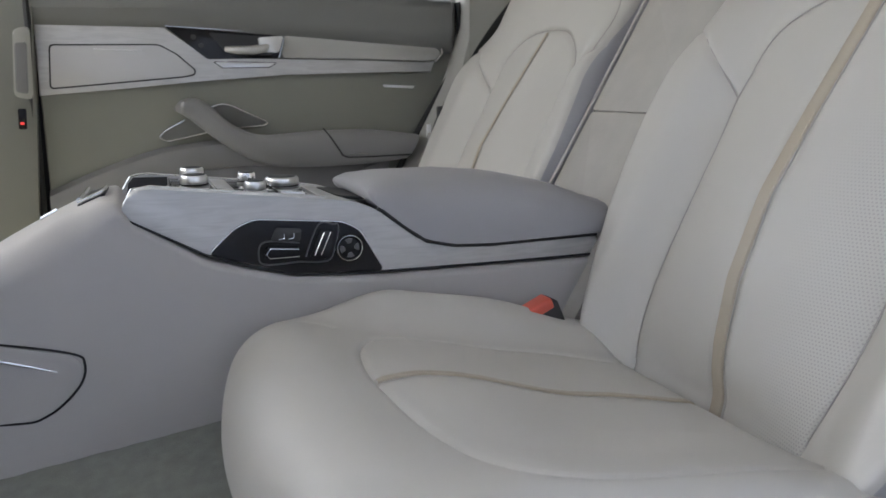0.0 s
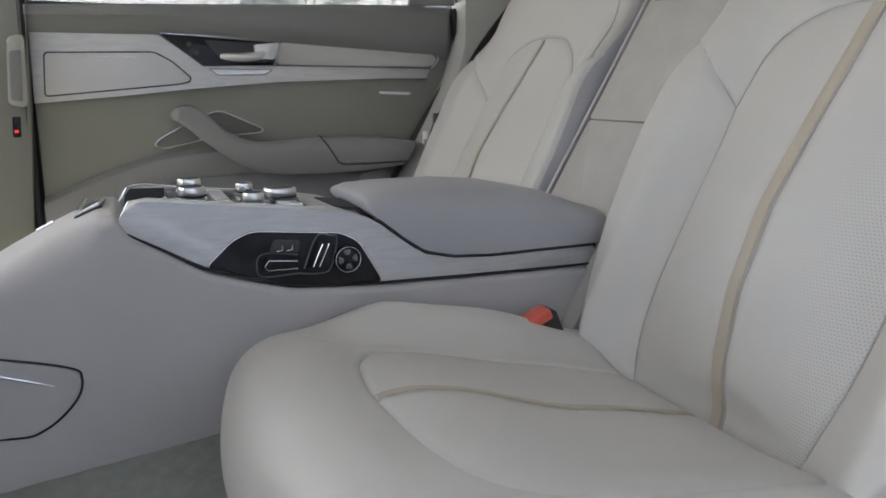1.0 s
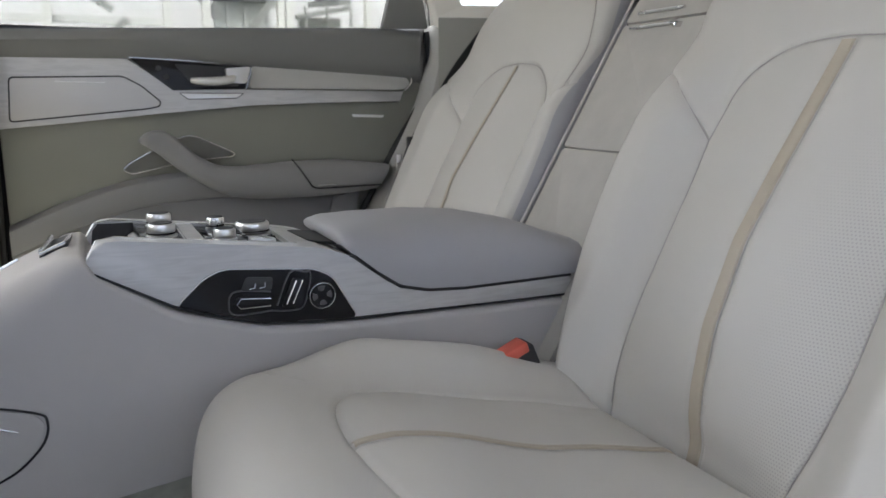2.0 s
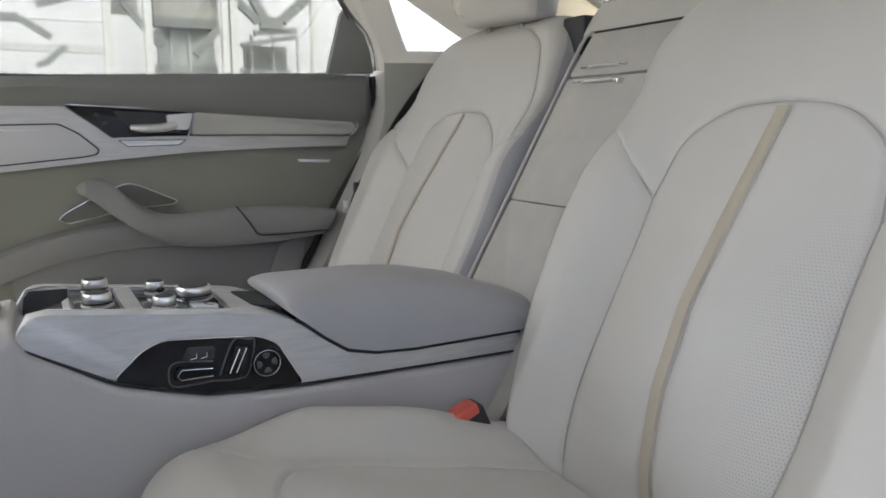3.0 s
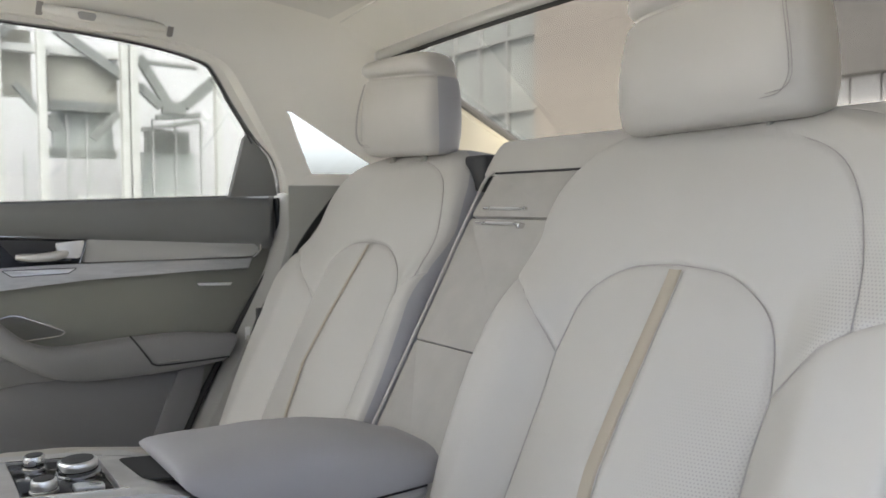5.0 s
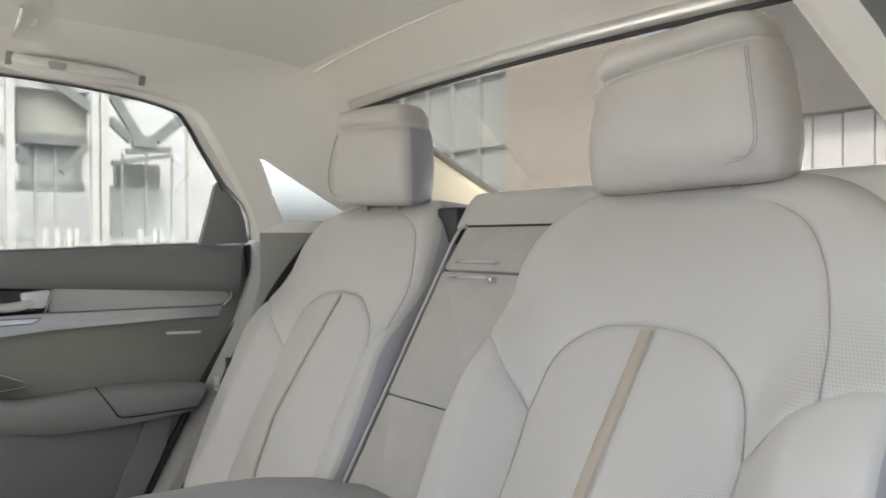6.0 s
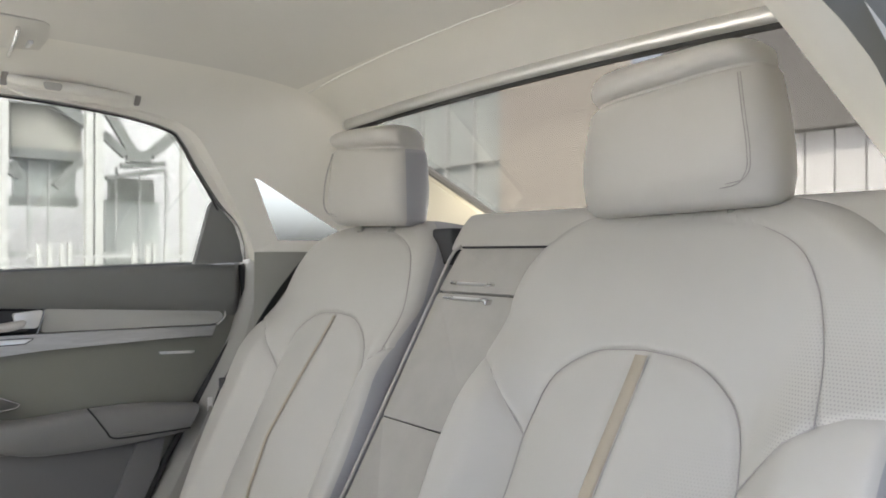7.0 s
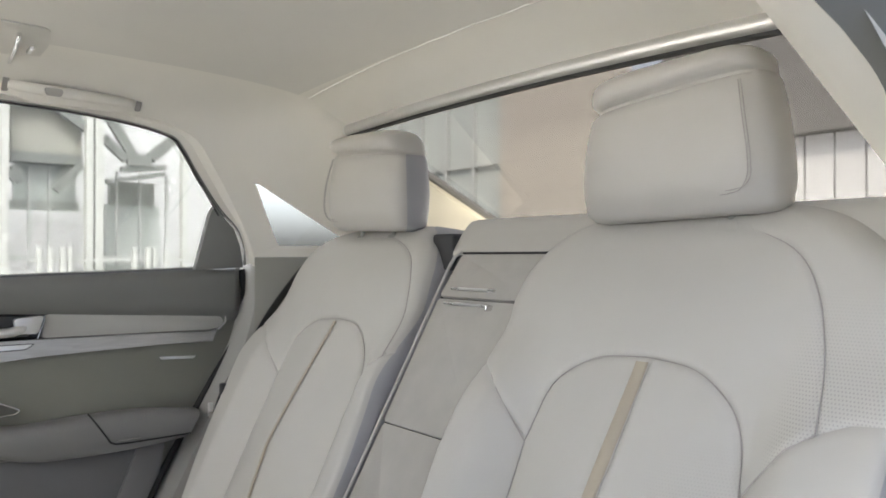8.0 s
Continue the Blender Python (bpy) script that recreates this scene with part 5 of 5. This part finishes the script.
# shade below the beige panel, put in as a dark strip
block("box_shade", 2.3 - 4, 3.45 - 4, 0.25, 0.6, 2.74, 2.92, M["brace"], hall, "dark band standing in for shade under the panel", 0.0)
block("inner_window", 2.40 - 4, 3.42 - 4, 0.6, 0.8, 2.08, 2.74, M["facade"], hall, "", 0.0)
# these two panels carry their shade in the colour
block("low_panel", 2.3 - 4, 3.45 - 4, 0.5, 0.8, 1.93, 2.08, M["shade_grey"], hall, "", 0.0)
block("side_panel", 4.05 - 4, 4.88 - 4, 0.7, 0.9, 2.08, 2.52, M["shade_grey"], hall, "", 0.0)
block("side_screen", 3.98 - 4, 5.0 - 4, 0.75, 0.9, 0.0, 2.08, M["facade"], hall, "", 0.0)
block("box_panel", 1.55 - 4, 2.05 - 4, 0.4, 0.6, 2.95, 4.1, M["beige"], hall, "", 0.0)

railing = thing("railing", "pale low railing in front of the hall", "railing", at=(4, 14.2, 0))
for x in (2.55, 2.72, 2.9, 3.02, 4.07, 4.3, 4.42, 4.63, 5.22, 5.5, 5.8):
    block("rail_post", x - 4.035, x - 3.965, -0.035, 0.035, 0.0, 1.23, M["column"], railing, "", 0.004)
block("rail_bar", -1.6, 2.0, 0.04, 0.08, 0.98, 1.03, M["steel"], railing, "", 0.004)

stone = thing("stone_building", "pale stone corner building with a glazed side", "building", at=(14, 13, 0))
s0 = Vector(stone.location)
for k in range(9):
    block("stone_course", 0.0, 0.6, 11.67 - 13, 15.6 - 13, k * 0.9, k * 0.9 + 0.893, M["stone"], stone, "", 0.0)
for k in range(7):
    y = 15.65 + k * 1.25
    block("glass_bay", 0.25, 0.5, y + 0.06 - 13, y + 1.19 - 13, 0, 8, M["facade"], stone, "glazed bay", 0.0)
    block("mullion", 0.1, 0.5, y - 0.05 - 13, y + 0.05 - 13, 0, 8, M["steel"], stone, "", 0.0)
for z in (2.0, 3.6, 5.6):
    block("transom", 0.12, 0.5, 15.6 - 13, 24.5 - 13, z, z + 0.10, M["steel"], stone, "", 0.0)
pav = thing("pavilion", "low pale pavilion under a deep flat canopy", "building", at=(16, 5, 0))
p0 = Vector(pav.location)
block("canopy", -0.35, 3.0, -9, 6.6, 3.62, 6.5, M["canopy"], pav, "deep grey canopy", 0.0)
for k in range(24):
    y = -8.5 + k * 0.62
    block("wall_panel", 0.0, 0.3, y, y + 0.58, 0, 3.6, M["pale_panel"], pav, "", 0.0)

# near pillar of the rear door opening
near_post = thing("wall_pillar_near", "pale pillar trim beside the open rear door", "car trim", kind="structure", at=(0.7, 0.4, 1.3))
n0 = Vector(near_post.location)
A = [(0.47, 0.43, 1.405), (0.58, 0.425, 1.360), (0.691, 0.42, 1.306), (0.80, 0.42, 1.2525), (0.911, 0.42, 1.198), (1.05, 0.42, 1.13)]
B = [(0.45, 0.37, 1.37), (0.55, 0.365, 1.326), (0.635, 0.36, 1.292), (0.70, 0.36, 1.270), (0.775, 0.36, 1.225), (0.86, 0.36, 1.10)]
rows = []
for a, b in zip(curve(A, 30), curve(B, 30)):
    m = a.lerp(b, 0.5) + Vector((-0.006, 0.0, -0.004))
    rows.append([a + Vector((0.02, 0.03, 0.02)), a, a.lerp(m, 0.5) + Vector((-0.003, 0, -0.002)), m, b, b + Vector((0.03, -0.004, 0.03)), a + Vector((0.05, 0.02, 0.05))])
loft("pillar_trim", [[p - n0 for p in r] for r in rows], M["pillar"], near_post, "")
rows = []
for b in curve(B, 30):
    rows.append([b + Vector(v) - n0 for v in ((-0.006, -0.002, 0.0), (0.0, -0.03, 0.012), (0.02, -0.05, 0.03), (0.05, -0.03, 0.05), (0.03, 0.0, 0.03))])
loft("opening_seal", rows, M["door_roll"], near_post, "dark door opening seal")

# ---- unseen wall and overhang behind the camera, added to block near light ----
tagged(block("wall_light_block", -6, 7, -1.7, -1.4, 0, 3.2, M["blocker"]), "unseen wall added to block light on the near side", "wall", kind="structure")
tagged(block("wall_sky_block", -6, 7, -1.7, 0.17, 3.2, 3.4, M["blocker"]), "unseen overhang added to block sky light on the near side", "wall", kind="structure")
